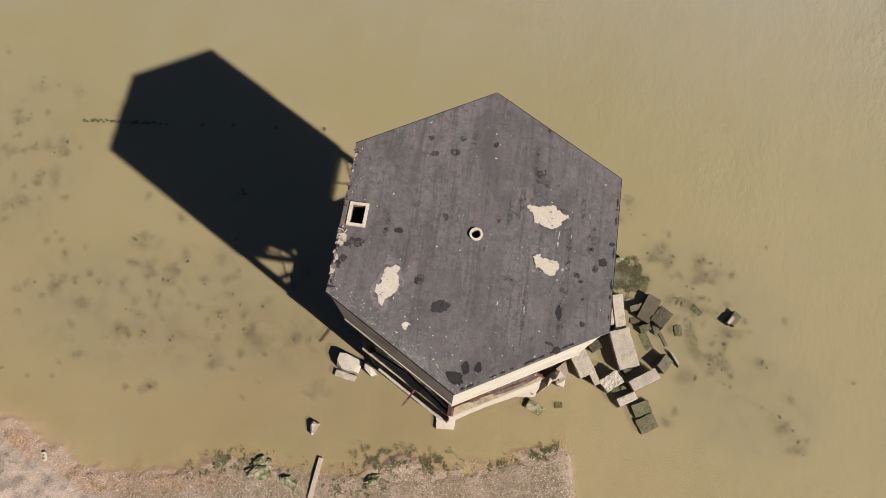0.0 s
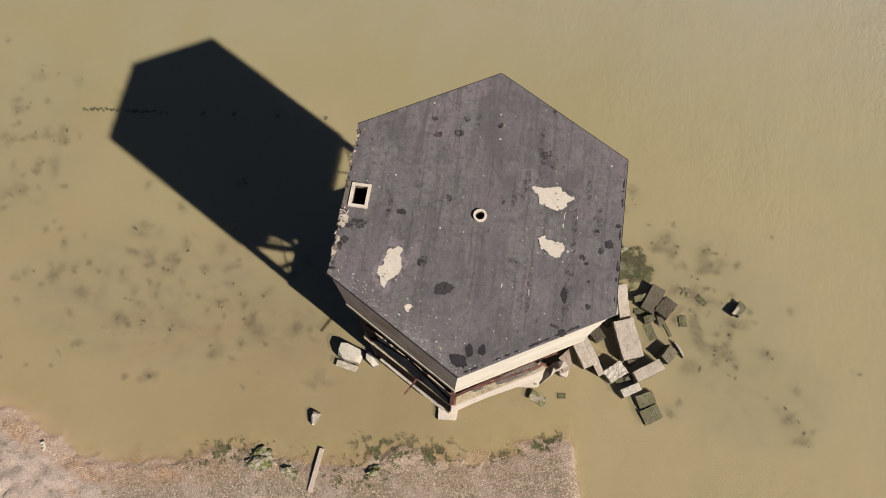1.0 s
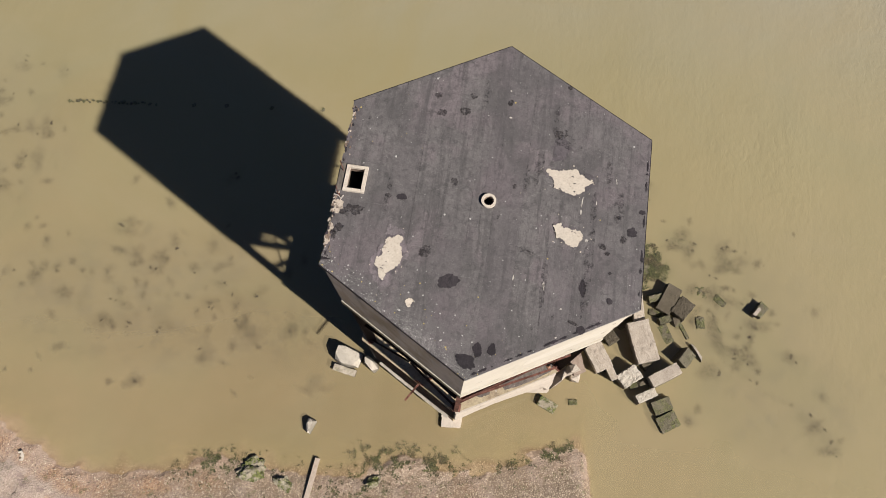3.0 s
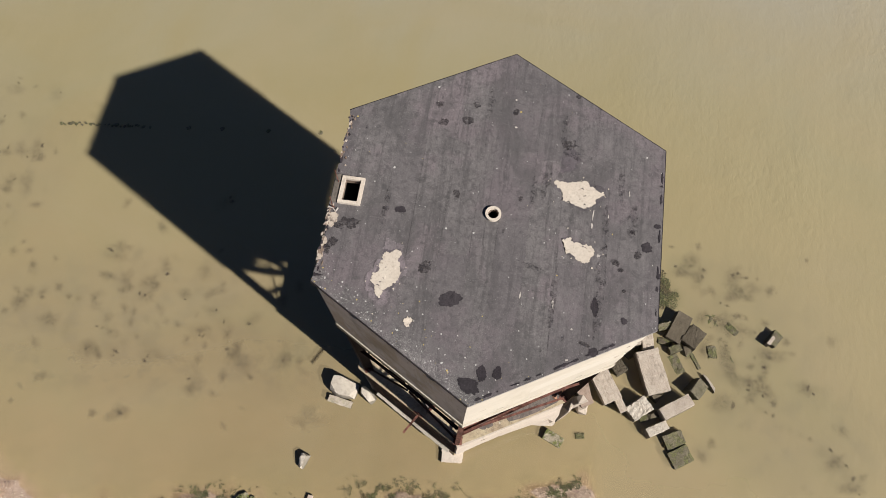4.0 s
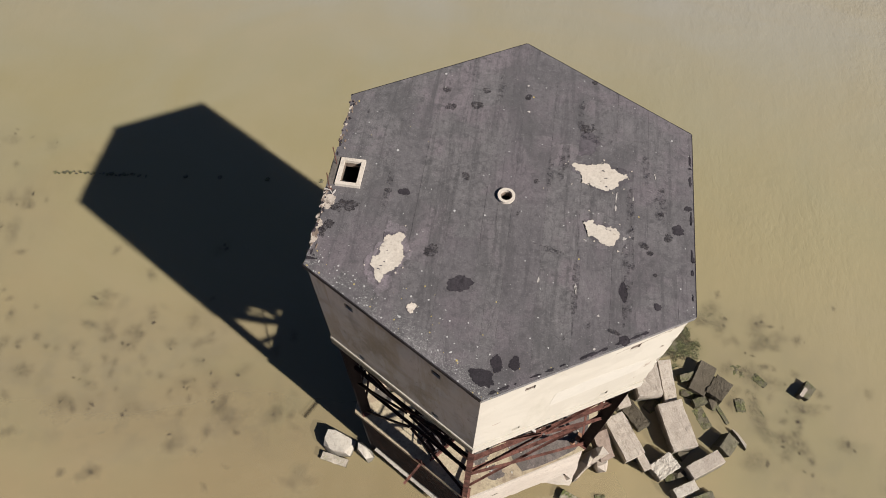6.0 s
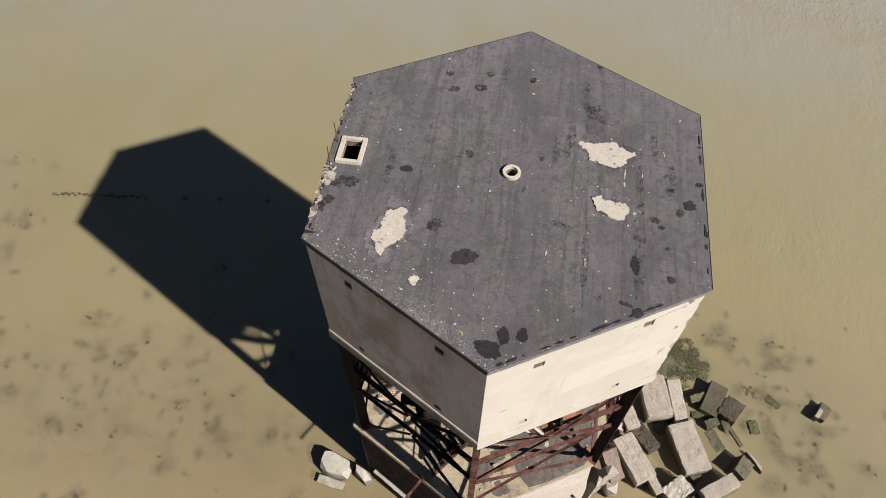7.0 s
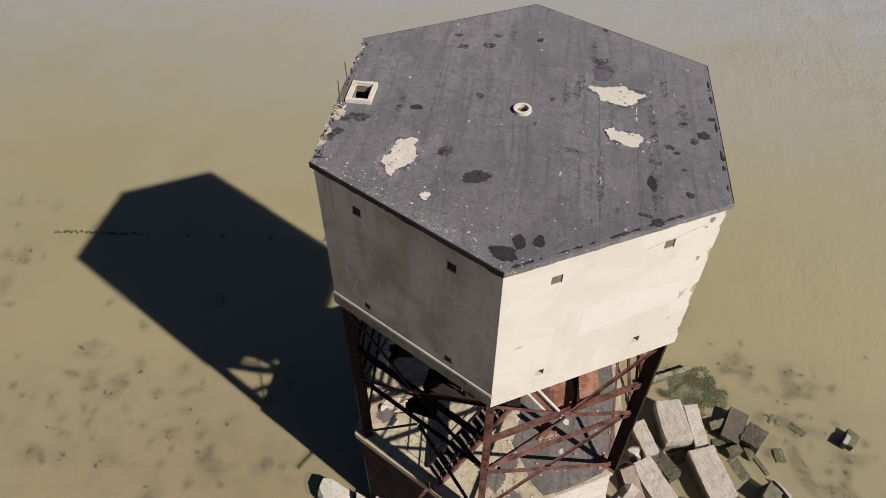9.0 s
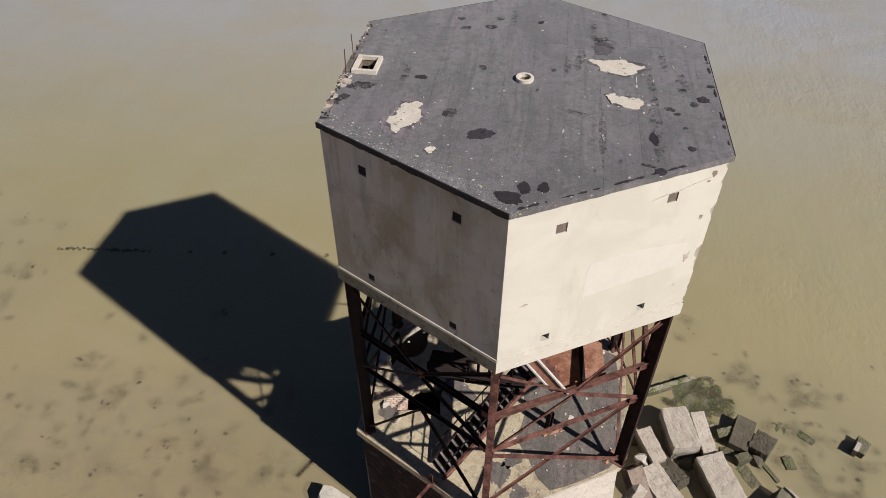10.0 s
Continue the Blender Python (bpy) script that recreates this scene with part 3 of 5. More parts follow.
FAR = [-3000, -1200, -500, -200, -110, -70]
xs = FAR + [-50 + 0.3 * i for i in range(280)] + [45, 70, 110, 200, 500, 1200, 3000]
ys = FAR + [-45, -30] + [-20 + 0.3 * i for i in range(54)] + [-3.5 + 1.5 * i for i in range(20)] + [40, 70, 110, 200, 500, 1200, 3000]
ground = new("ground", sheet(xs, ys, ground_height))
ground.data.materials.append(SHORE)
tagged(ground, "shingle and mud foreshore sloping under brown water", "ground", kind="structure")
wide = FAR + [-44 + 0.5 * i for i in range(130)] + [24, 36, 60, 110, 200, 500, 1200, 3000]
deep = FAR + [-40, -28] + [-20 + 0.4 * i for i in range(46)] + [4, 12, 24, 40, 70, 110, 200, 500, 1200, 3000]
water = new("water", sheet(wide, deep, lambda x, y: 0.0))
layer = water.data.attributes.new("depth", "FLOAT", "POINT")
layer.data.foreach_set("value", [max(0.0, -ground_height(v.co.x, v.co.y)) for v in water.data.vertices])
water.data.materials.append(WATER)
tagged(water, "calm silty olive-brown estuary water with faint ripples", "water", kind="structure")

# ---- the tower ----
ROOF_Z, WALL_TOP, LEDGE_TOP, LEDGE_LOW, DECK_Z = 20.45, 20.27, 15.30, 14.80, 6.20
HATCH = (-4.56, 0.08, 0.50, 0.74)
tower = tagged(new("radar_tower"), "derelict hexagonal concrete tower on rusted steel legs above a brick base", "tower")
hx, hy, hw, hl = HATCH
hatch_hole = [(hx - hw / 2, hy - hl / 2), (hx + hw / 2, hy - hl / 2), (hx + hw / 2, hy + hl / 2), (hx - hw / 2, hy + hl / 2)]
pipe_hole = [(-0.04 + 0.17 * math.cos(k * math.pi / 8), -0.05 + 0.17 * math.sin(k * math.pi / 8)) for k in range(16)]


def west_edge(r, depth, n=44):
    """The roof's outline with its western edge broken away."""
    ring = ring6(r)
    out = ring[:4]
    a, b = Vector(ring[4]), Vector(ring[5])
    for k in range(n + 1):
        f = k / n
        p = a.lerp(b, f)
        bite = depth * max(0.0, 0.55 + 1.1 * noise.noise(Vector((f * 7.0, 2.2, 0))) + 0.5 * noise.noise(Vector((f * 23.0, 5.1, 0)))) * min(1, 9 * f, 9 * (1 - f))
        if 0.36 < f < 0.66:
            bite *= 0.15
        out.append((p.x + bite, p.y))
    return out


bm = plate(bmesh.new(), west_edge(5.97, 0.10), [hatch_hole, pipe_hole], WALL_TOP, ROOF_Z - 0.012)
roof = part("roof", bm, BROWN, tower, "flat concrete roof slab with a crumbled edge")
# felt turned down over the edge
for k in range(6):
    if k == 4:
        continue
    a, b = corner(k, 6.0, 0), corner((k + 1) % 6, 6.0, 0)
    bm = bmesh.new()
    m, length = along((a.x, a.y, 0), (b.x, b.y, 0))
    t = (b - a).normalized()
    nrm = Vector((t.y, -t.x, 0)) if (Vector((t.y, -t.x, 0))).dot(a + b) > 0 else Vector((-t.y, t.x, 0))
    n = 60
    low = []
    for i in range(n + 1):
        drop = 0.16 + (0.02 if k == 2 else 0.04) * (noise.noise(Vector((i * 0.23, k * 4.0, 0))) + noise.noise(Vector((i * 1.1, k, 0))))
        low.append((i * length / n, -drop))
    ring = [(0, 0.0)] + low + [(length, 0.0)]
    fr = Matrix(((t.x, 0, nrm.x, a.x), (t.y, 0, nrm.y, a.y), (0, 1, 0, ROOF_Z), (0, 0, 0, 1)))
    plate(bm, ring, [], 0.0, 0.03, fr)
    part("felt_edge", bm, FELT if k == 2 else TAR, roof, "felt turned down over the roof edge")

part("tar_coat", plate(bmesh.new(), west_edge(5.98, 0.12), [hatch_hole, pipe_hole], ROOF_Z - 0.013, ROOF_Z - 0.008), TAR, roof, "tar coat under the felt")

# felt sheets, laid north to south in strips with lapped ends
rng = random.Random(4)
cuts = [-5.2, -4.81, -4.31, -3.42, -2.5, -1.53, -0.60, -0.235, 0.155, 1.1, 2.05, 3.0, 3.93, 4.75, 5.2]


def reach(x):
    return 6.0 - abs(x) / math.sqrt(3)


for i, (a, b) in enumerate(zip(cuts, cuts[1:])):
    a, b, first = a + 0.001, b - 0.001, a
    ends = sorted(rng.uniform(-3.5, 3.5) for _ in range(2))
    spans = [(-9, ends[0] - 0.001), (ends[0] + 0.001, ends[1] - 0.001), (ends[1] + 0.001, 9)]
    if first == -4.81:
        spans = [(-9, hy - hl / 2), (hy + hl / 2, 9)]
    if first == -0.235:
        spans = [(-9, -0.25), (0.15, 9)]
    for j, (lo, hi) in enumerate(spans):
        south = [(a, max(lo, -reach(a)))] + ([(0, max(lo, -6.0))] if a < 0 < b and lo < -5 else []) + [(b, max(lo, -reach(b)))]
        north = [(b, min(hi, reach(b)))] + ([(0, min(hi, 6.0))] if a < 0 < b and hi > 5 else []) + [(a, min(hi, reach(a)))]
        if i == 0:
            outline = [p for p in west_edge(5.99, 0.11) if p[0] < a + 0.3 and lo < p[1] < hi]
            ya, yb = max(lo, -reach(b)), min(hi, reach(b))
            outline = [(b, ya)] + [(b, yb)] + sorted(outline, key=lambda p: -p[1])
        else:
            outline = south + north
        bm = plate(bmesh.new(), outline, [], ROOF_Z - 0.012, ROOF_Z + 0.003 * ((i + j) % 3) + 0.001 * j)
        part("felt_sheet", bm, FELT, roof)


def ragged(pts, seed, jag=0.11):
    """A torn outline through a few corners."""
    for level in range(4):
        out = []
        for i, (x, y) in enumerate(pts):
            x2, y2 = pts[(i + 1) % len(pts)]
            n = noise.noise(Vector((x * 3.1 + seed, y * 3.1, level * 7.7)))
            dx, dy = x2 - x, y2 - y
            l = math.hypot(dx, dy) or 1
            k = max(-0.28 * l, min(0.28 * l, jag * (1.0, 1.0, 0.95, 0.85)[level] * n * 2.0))
            out += [(x, y), ((x + x2) / 2 - dy / l * k, (y + y2) / 2 + dx / l * k)]
        pts = out
    return pts


PATCHES = (
    ([(1.74, 1.30), (2.0, 1.42), (2.62, 1.50), (3.0, 1.32), (3.32, 1.24), (3.42, 1.05), (3.1, 0.80), (2.78, 0.56), (2.55, 0.62), (2.3, 0.78), (2.04, 0.76), (2.0, 1.05)], SCREED, 0.020),
    ([(2.19, -0.56), (2.42, -0.46), (2.75, -0.62), (3.08, -0.66), (3.15, -0.86), (2.95, -1.22), (2.62, -1.10), (2.34, -1.02)], SCREED, 0.020),
    ([(-3.2, -1.30), (-2.62, -1.45), (-2.45, -2.1), (-2.62, -2.9), (-3.0, -3.62), (-3.3, -3.3), (-3.55, -3.0), (-3.2, -2.0)], UNDERLAY, 0.010),
    ([(-3.1, -1.75), (-2.74, -1.68), (-2.60, -2.25), (-2.66, -2.72), (-2.92, -2.95), (-3.05, -3.25), (-3.22, -3.0), (-3.42, -2.75), (-3.22, -2.3)], SCREED, 0.020),
    ([(-2.20, -3.75), (-2.02, -3.70), (-1.92, -3.82), (-2.02, -3.98), (-2.16, -3.95)], SCREED, 0.020),
    ([(-5.14, -0.76), (-4.86, -0.74), (-4.80, -0.92), (-4.88, -1.06), (-4.98, -1.20), (-5.14, -1.16)], CHIPPED, 0.018),
    ([(-5.15, -1.55), (-5.04, -1.58), (-4.98, -1.75), (-5.08, -1.86), (-5.04, -2.1), (-5.15, -2.3)], CHIPPED, 0.018),
    ([(1.9, 1.75), (2.35, 1.85), (2.45, 2.35), (2.1, 2.6), (1.8, 2.3)], UNDERLAY_DIM, 0.009),
)
for k, (pts, mtl, up) in enumerate(PATCHES):
    if mtl == SCREED:
        cx, cy = sum(p[0] for p in pts) / len(pts), sum(p[1] for p in pts) / len(pts)
        wide_pts = [(cx + (x - cx) * 1.1 + 0.03 * noise.noise(Vector((x * 5, y * 5, 0))), cy + (y - cy) * 1.1) for x, y in pts]
        part("torn_rim", plate(bmesh.new(), ragged(wide_pts, k * 1.7 + 9), [], ROOF_Z - 0.005, ROOF_Z + 0.013), UNDERLAY_DIM, roof)
    part("bare_patch", plate(bmesh.new(), ragged(pts, k * 2.3), [], ROOF_Z - 0.005, ROOF_Z + up), mtl, roof, "pale screed bared where the felt has peeled" if mtl == SCREED else "worn felt backing")
# crumbs of screed round the bare patches, scabs of felt left on them
crumb = random.Random(52)
for pts, mtl, up in PATCHES:
    if mtl != SCREED or len(pts) < 6:
        continue
    cx, cy = sum(p[0] for p in pts) / len(pts), sum(p[1] for p in pts) / len(pts)
    for k in range(13):
        x, y = crumb.choice(pts)
        f = crumb.uniform(1.1, 1.5) if k > 3 else crumb.uniform(0.2, 0.75)
        x, y = cx + (x - cx) * f + crumb.gauss(0, 0.07), cy + (y - cy) * f + crumb.gauss(0, 0.07)
        r = crumb.uniform(0.010, 0.024)
        bm = plate(bmesh.new(), blob(x, y, r * (1.0 if k > 3 else 1.8), r * crumb.uniform(0.5, 1.2), crumb.uniform(-25, 25), k + cx, 0.7, 10), [], ROOF_Z - 0.004, ROOF_Z + 0.024)
        part("crumb" if k > 3 else "felt_scab", bm, SCREED if k > 3 else UNDERLAY_DIM, roof)
FRESH = {(-1.0, -3.0), (-0.08, -5.42), (0.27, -5.03), (0.71, -4.97), (3.32, -2.57), (4.21, -2.88), (4.76, -0.47), (3.39, -3.95), (5.05, 0.3), (-2.93, -0.3)}
for cx, cy, rx, ry, turn in ((-1.0, -3.0, 0.36, 0.22, 25), (-0.08, -5.42, 0.30, 0.22, -20), (0.27, -5.03, 0.15, 0.21, 10), (0.71, -4.97, 0.13, 0.18, 0), (3.32, -2.57, 0.10, 0.28, 5),
                             (4.21, -2.88, 0.09, 0.10, 0), (4.76, -0.47, 0.16, 0.17, 0), (5.05, 0.3, 0.10, 0.08, 0), (-1.28, 3.18, 0.19, 0.14, 0), (-2.05, 3.0, 0.15, 0.13, 0), (-1.26, 0.48, 0.1, 0.13, 20),
                             (-2.93, -0.3, 0.17, 0.11, 0), (-3.38, -0.32, 0.1, 0.07, 0), (2.1, 2.76, 0.23, 0.17, 30), (-1.87, -2.09, 0.2, 0.15, 40), (4.31, -0.01, 0.08, 0.07, 0), (3.83, -1.08, 0.14, 0.09, -30),
                             (-2.29, 3.68, 0.12, 0.10, 0), (-1.07, 3.81, 0.12, 0.09, 0), (0.25, 3.74, 0.09, 0.12, 0), (2.25, 4.62, 0.08, 0.07, 0), (3.39, -3.95, 0.12, 0.13, 0), (3.1, -3.75, 0.16, 0.06, -20),
                             (4.15, -1.96, 0.05, 0.06, 0), (-4.45, -0.98, 0.33, 0.17, 5), (-4.72, -1.12, 0.2, 0.1, -20), (-4.85, -1.72, 0.13, 0.22, -30), (-4.92, -1.95, 0.08, 0.16, 10), (0.75, 0.6, 0.07, 0.1, 0), (4.0, -1.3, 0.1, 0.06, 10), (4.5, -0.75, 0.1, 0.12, 0)):
    worn = (cx, cy) not in FRESH
    bm = plate(bmesh.new(), blob(cx, cy, rx * 1.02, ry * 1.02, turn, cx * 2 - cy, 0.42 if worn else 0.3, 72), [], ROOF_Z - 0.006, ROOF_Z + 0.0105 + 0.0003 * (cx + 6))
    part("tar_blot", bm, FADED if worn else BLOT, roof, "dark bitumen blot worn thin" if worn else "dark bitumen repair blot")
# soft dark smears along the seams
for k, (cx, cy, rx, ry, turn) in enumerate(((3.45, -1.6, 0.16, 0.9, 0), (3.42, -3.0, 0.12, 0.6, 0), (3.45, 0.1, 0.12, 0.6, 2), (1.5, 1.3, 0.14, 0.6, -4), (1.15, 1.0, 0.10, 0.5, 0), (3.9, 1.4, 0.10, 0.5, 2), (1.3, -1.6, 0.35, 0.10, -15),
                                           (2.06, -2.6, 0.08, 1.1, 0), (-0.6, 3.9, 0.12, 0.5, 0), (1.9, 3.3, 0.10, 0.6, 3), (4.3, 0.3, 0.16, 0.5, 0), (2.3, 2.5, 0.35, 0.25, 0), (-3.4, -0.4, 0.10, 0.7, 0))):
    part("tar_smear", plate(bmesh.new(), blob(cx, cy, rx, ry, turn, k * 1.9, 0.5, 40), [], ROOF_Z - 0.006, ROOF_Z + 0.0175 + 0.0002 * k), SMEAR, roof, "soft dark smear of bitumen")
rng = random.Random(31)
for k in range(20):
    x, y = rng.uniform(-4.8, 4.8), rng.uniform(-5.2, 5.2)
    if abs(y) > reach(x) - 0.4 or (x + 4.56) ** 2 + y * y < 0.8 or x * x + y * y < 0.2:
        continue
    w, l = rng.uniform(0.02, 0.045), rng.uniform(0.03, 0.15)
    bm = plate(bmesh.new(), blob(x, y, w, l, rng.uniform(-12, 12), k * 1.1, 0.6, 14), [], ROOF_Z - 0.006, ROOF_Z + 0.0095 + 0.0001 * k)
    part("tar_fleck", bm, SMEAR, roof)
# crumbs and chips along the broken western edge
for k in range(90):
    y = rng.uniform(-2.7, 2.85)
    if -0.42 < y < 0.65:
        continue
    x = -5.17 + abs(rng.gauss(0, 0.09))
    w, l = rng.uniform(0.012, 0.04), rng.uniform(0.02, 0.09)
    bm = plate(bmesh.new(), blob(x, y, w, l, rng.uniform(-30, 30), k * 0.9, 0.7, 14), [], ROOF_Z - 0.006, ROOF_Z + rng.uniform(0.015, 0.03))
    part("chip", bm, rng.choice((CHIPPED, BROWN, BROWN, BLOT, BLOT)), roof)
# worn tar along the sunny eastern rim, and runs of old white paint
for k in range(26):
    f = rng.uniform(0.03, 0.97)
    p = corner(3, 5.93, 0).lerp(corner(2, 5.93, 0), f) if k < 17 else corner(2, 5.93, 0).lerp(corner(1, 5.93, 0), f)
    turn = 30 if k < 17 else 90
    bm = plate(bmesh.new(), blob(p.x, p.y, rng.uniform(0.03, 0.16), rng.uniform(0.015, 0.04), turn, k * 1.3, 0.9, 30), [], ROOF_Z - 0.006, ROOF_Z + 0.0145 + 0.0001 * k)
    part("tar_fleck", bm, BLOT, roof)
for x, y, w, l in ((1.09, -2.54, 0.02, 0.13), (2.08, -2.69, 0.03, 0.16), (2.70, -3.36, 0.03, 0.03), (2.64, -4.29, 0.035, 0.03), (0.20, 4.20, 0.035, 0.035), (0.30, 3.15, 0.04, 0.035), (3.05, 0.40, 0.02, 0.16), (3.04, 0.02, 0.03, 0.09), (4.13, 1.28, 0.015, 0.10), (3.52, 0.41, 0.015, 0.08), (3.30, -0.95, 0.05, 0.05)):
    part("paint_run", plate(bmesh.new(), blob(x, y, w, l, rng.uniform(-6, 6), x * 3, 0.7, 16), [], ROOF_Z - 0.006, ROOF_Z + 0.013), PAINT, roof, "run of old white paint")
# hatch kerb: four sides and the sunk lid seat
kerb = [(hx - 0.36, hy - 0.47), (hx + 0.36, hy - 0.47), (hx + 0.36, hy + 0.47), (hx - 0.36, hy + 0.47)]
part("hatch_kerb", plate(bmesh.new(), kerb, [hatch_hole], ROOF_Z - 0.01, ROOF_Z + 0.12), SCREED, roof, "pale concrete kerb round an open hatch")
bm = bmesh.new()
box(bm, (0.20, 0.98, 0.07), pose(-5.06, 0.12, ROOF_Z + 0.035))
bmesh.ops.bevel(bm, geom=bm.edges[:], offset=0.015, segments=1, affect="EDGES")
part("edge_block", bm, DECK_TAR, roof, "tarred block between hatch and edge")
bm = bmesh.new()
for (x0, y0), (x1, y1) in (((-5.18, -0.55), (-5.02, -0.58)), ((-5.02, -0.58), (-4.92, -0.68)), ((-4.92, -0.68), (-4.86, -0.55))):
    bar(bm, (x0, y0, ROOF_Z + 0.03), (x1, y1, ROOF_Z + 0.03), "R", 0.03, 0.05)
part("lead_strip", bm, PAINT, roof, "bent white flashing strip")
# vent pipe
out = [(-0.04 + 0.25 * math.cos(k * math.pi / 12), -0.05 + 0.25 * math.sin(k * math.pi / 12)) for k in range(24)]
part("vent_pipe", plate(bmesh.new(), out, [pipe_hole], ROOF_Z - 0.01, ROOF_Z + 0.10), SCREED, roof, "pale concrete collar of a round vent")

# walls with square ports
SIDE, APO = 5.93, 5.93 * math.sqrt(3) / 2
for deg, port in ((-60, "E"), (-120, "S"), (180, "W"), (0, "E"), (60, "N"), (120, "N")):
    fr = face_frame(deg)
    u = SIDE / 2
    ring = [(-u, LEDGE_TOP), (u, LEDGE_TOP)]
    if deg == -60:
        # crumbled eastern arris
        ring.pop()
        for k in range(41):
            f = k / 40
            bite = -0.03 + 0.34 * max(0, noise.noise(Vector((f * 6.5, 8.2, 0))) + 0.8 * noise.noise(Vector((f * 21, 1.1, 0))) - 0.02) + 0.02 * abs(noise.noise(Vector((f * 60, 0, 0))))
            ring.append((u - bite, LEDGE_TOP + f * (WALL_TOP - LEDGE_TOP)))
    else:
        ring.append((u, WALL_TOP))
    ring.append((-u, WALL_TOP))
    holes = []
    for cu, cz, w, h in ((-1.55, 19.52, 0.30, 0.30), (1.52, 19.54, 0.30, 0.30), (-1.57, 15.66, 0.26, 0.25), (1.45, 15.66, 0.26, 0.25)):
        holes.append([(cu - w / 2, cz - h / 2), (cu + w / 2, cz - h / 2), (cu + w / 2, cz + h / 2), (cu - w / 2, cz + h / 2)])
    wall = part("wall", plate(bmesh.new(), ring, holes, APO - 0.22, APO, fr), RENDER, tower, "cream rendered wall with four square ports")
    ledge = [(-u - 0.03, LEDGE_LOW), (u + 0.03, LEDGE_LOW), (u + 0.03, LEDGE_TOP - 0.05), (-u - 0.03, LEDGE_TOP - 0.05)]
    bm = plate(bmesh.new(), ledge, [], APO - 0.30, APO + 0.05, fr)
    for v in bm.verts:
        loc = fr.inverted() @ v.co
        if loc.y > LEDGE_TOP - 0.06 and loc.z < APO:
            v.co.z += 0.055
        elif loc.y > LEDGE_TOP - 0.06:
            v.co.z += 0.01
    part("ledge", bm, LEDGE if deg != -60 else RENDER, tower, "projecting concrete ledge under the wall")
    # pale strip added so the ledge top shows as a sunlit line
    bm = bmesh.new()
    box(bm, (SIDE + 0.02, 0.03, 0.04), fr @ pose(0, LEDGE_TOP - 0.0, APO + 0.012))
    part("ledge_cap", bm, RENDER, tower, "pale strip added for the ledge's sunlit top edge")
    if deg == -60:
        fresh = ragged([(-0.62, 16.85), (0.9, 16.9), (2.3, 16.98), (2.45, 17.75), (0.8, 18.02), (-0.55, 17.98)], 4.0, 0.02)
        part("render_patch", plate(bmesh.new(), fresh, [], APO - 0.01, APO + 0.0025, fr), PATCHED, wall, "paler patch of newer render")
        for cu, cz, w, h, tl in ((2.62, 19.98, 0.09, 0.10, 20), (2.5, 19.78, 0.05, 0.03, 0), (-2.35, 17.2, 0.10, 0.04, 8), (2.55, 17.2, 0.09, 0.16, -15), (2.62, 18.6, 0.06, 0.08, 0), (2.4, 16.2, 0.04, 0.07, 0)):
            part("spall", plate(bmesh.new(), blob(cu, cz, w, h, tl, cu + cz, 0.6, 16), [], APO - 0.01, APO + 0.003, fr), BROWN if cz > 19.7 else CHIPPED, wall, "small spalled hollow")
        crack = [(0.9, 19.62), (1.3, 19.70), (1.7, 19.72), (2.1, 19.82), (2.55, 19.88)]
        for p, q in zip(crack, crack[1:]):
            part("crack", bar(bmesh.new(), fr @ Vector((p[0], p[1], APO)), fr @ Vector((q[0], q[1], APO)), "R", 0.010, 0.004), BROWN, wall, "hairline crack in the render")
        for k in range(30):
            cu, h = rng.uniform(-2.9, 2.8), rng.uniform(0.01, 0.03)
            part("chip", plate(bmesh.new(), blob(cu, rng.uniform(14.85, 15.2), rng.uniform(0.02, 0.08), h, 0, k, 0.6, 10), [], APO + 0.04, APO + 0.056, fr), SCREED, wall)
    if deg == -120:
        # black plates stand in for the dark inside these open ports
        for cu, cz, w in ((-1.55, 19.52, 0.30), (1.52, 19.54, 0.30), (-1.57, 15.66, 0.26), (1.45, 15.66, 0.26)):
            bm = bmesh.new()
            box(bm, (w - 0.006, w - 0.012, 0.03), fr @ pose(cu, cz, APO - 0.06))
            part("port_shutter", bm, STEEL_DARK, wall, "black plate added for the darkness inside a port")
    # timber plugs in the upper ports of the sunlit side
    if deg in (-60, 0):
        for cu, cz in ((-1.55, 19.52), (1.52, 19.54)):
            bm = bmesh.new()
            box(bm, (0.294, 0.294, 0.03), fr @ pose(cu, cz, APO - 0.045))
            part("port_shutter", bm, SHUTTER, wall, "rusty plate set in a port")
# unseen beams added to trim the light that passes below the ledge
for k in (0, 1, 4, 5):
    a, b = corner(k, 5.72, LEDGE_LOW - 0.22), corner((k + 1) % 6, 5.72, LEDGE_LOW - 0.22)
    part("edge_beam", bar(bmesh.new(), a, b, "R", 0.12, 0.44), STEEL_DARK, tower, "unseen dark beam added to trim light under the ledge")
part("tank_floor", plate(bmesh.new(), ring6(5.6), [], 14.85, 15.05), CONC, tower, "concrete floor slab of the upper room")

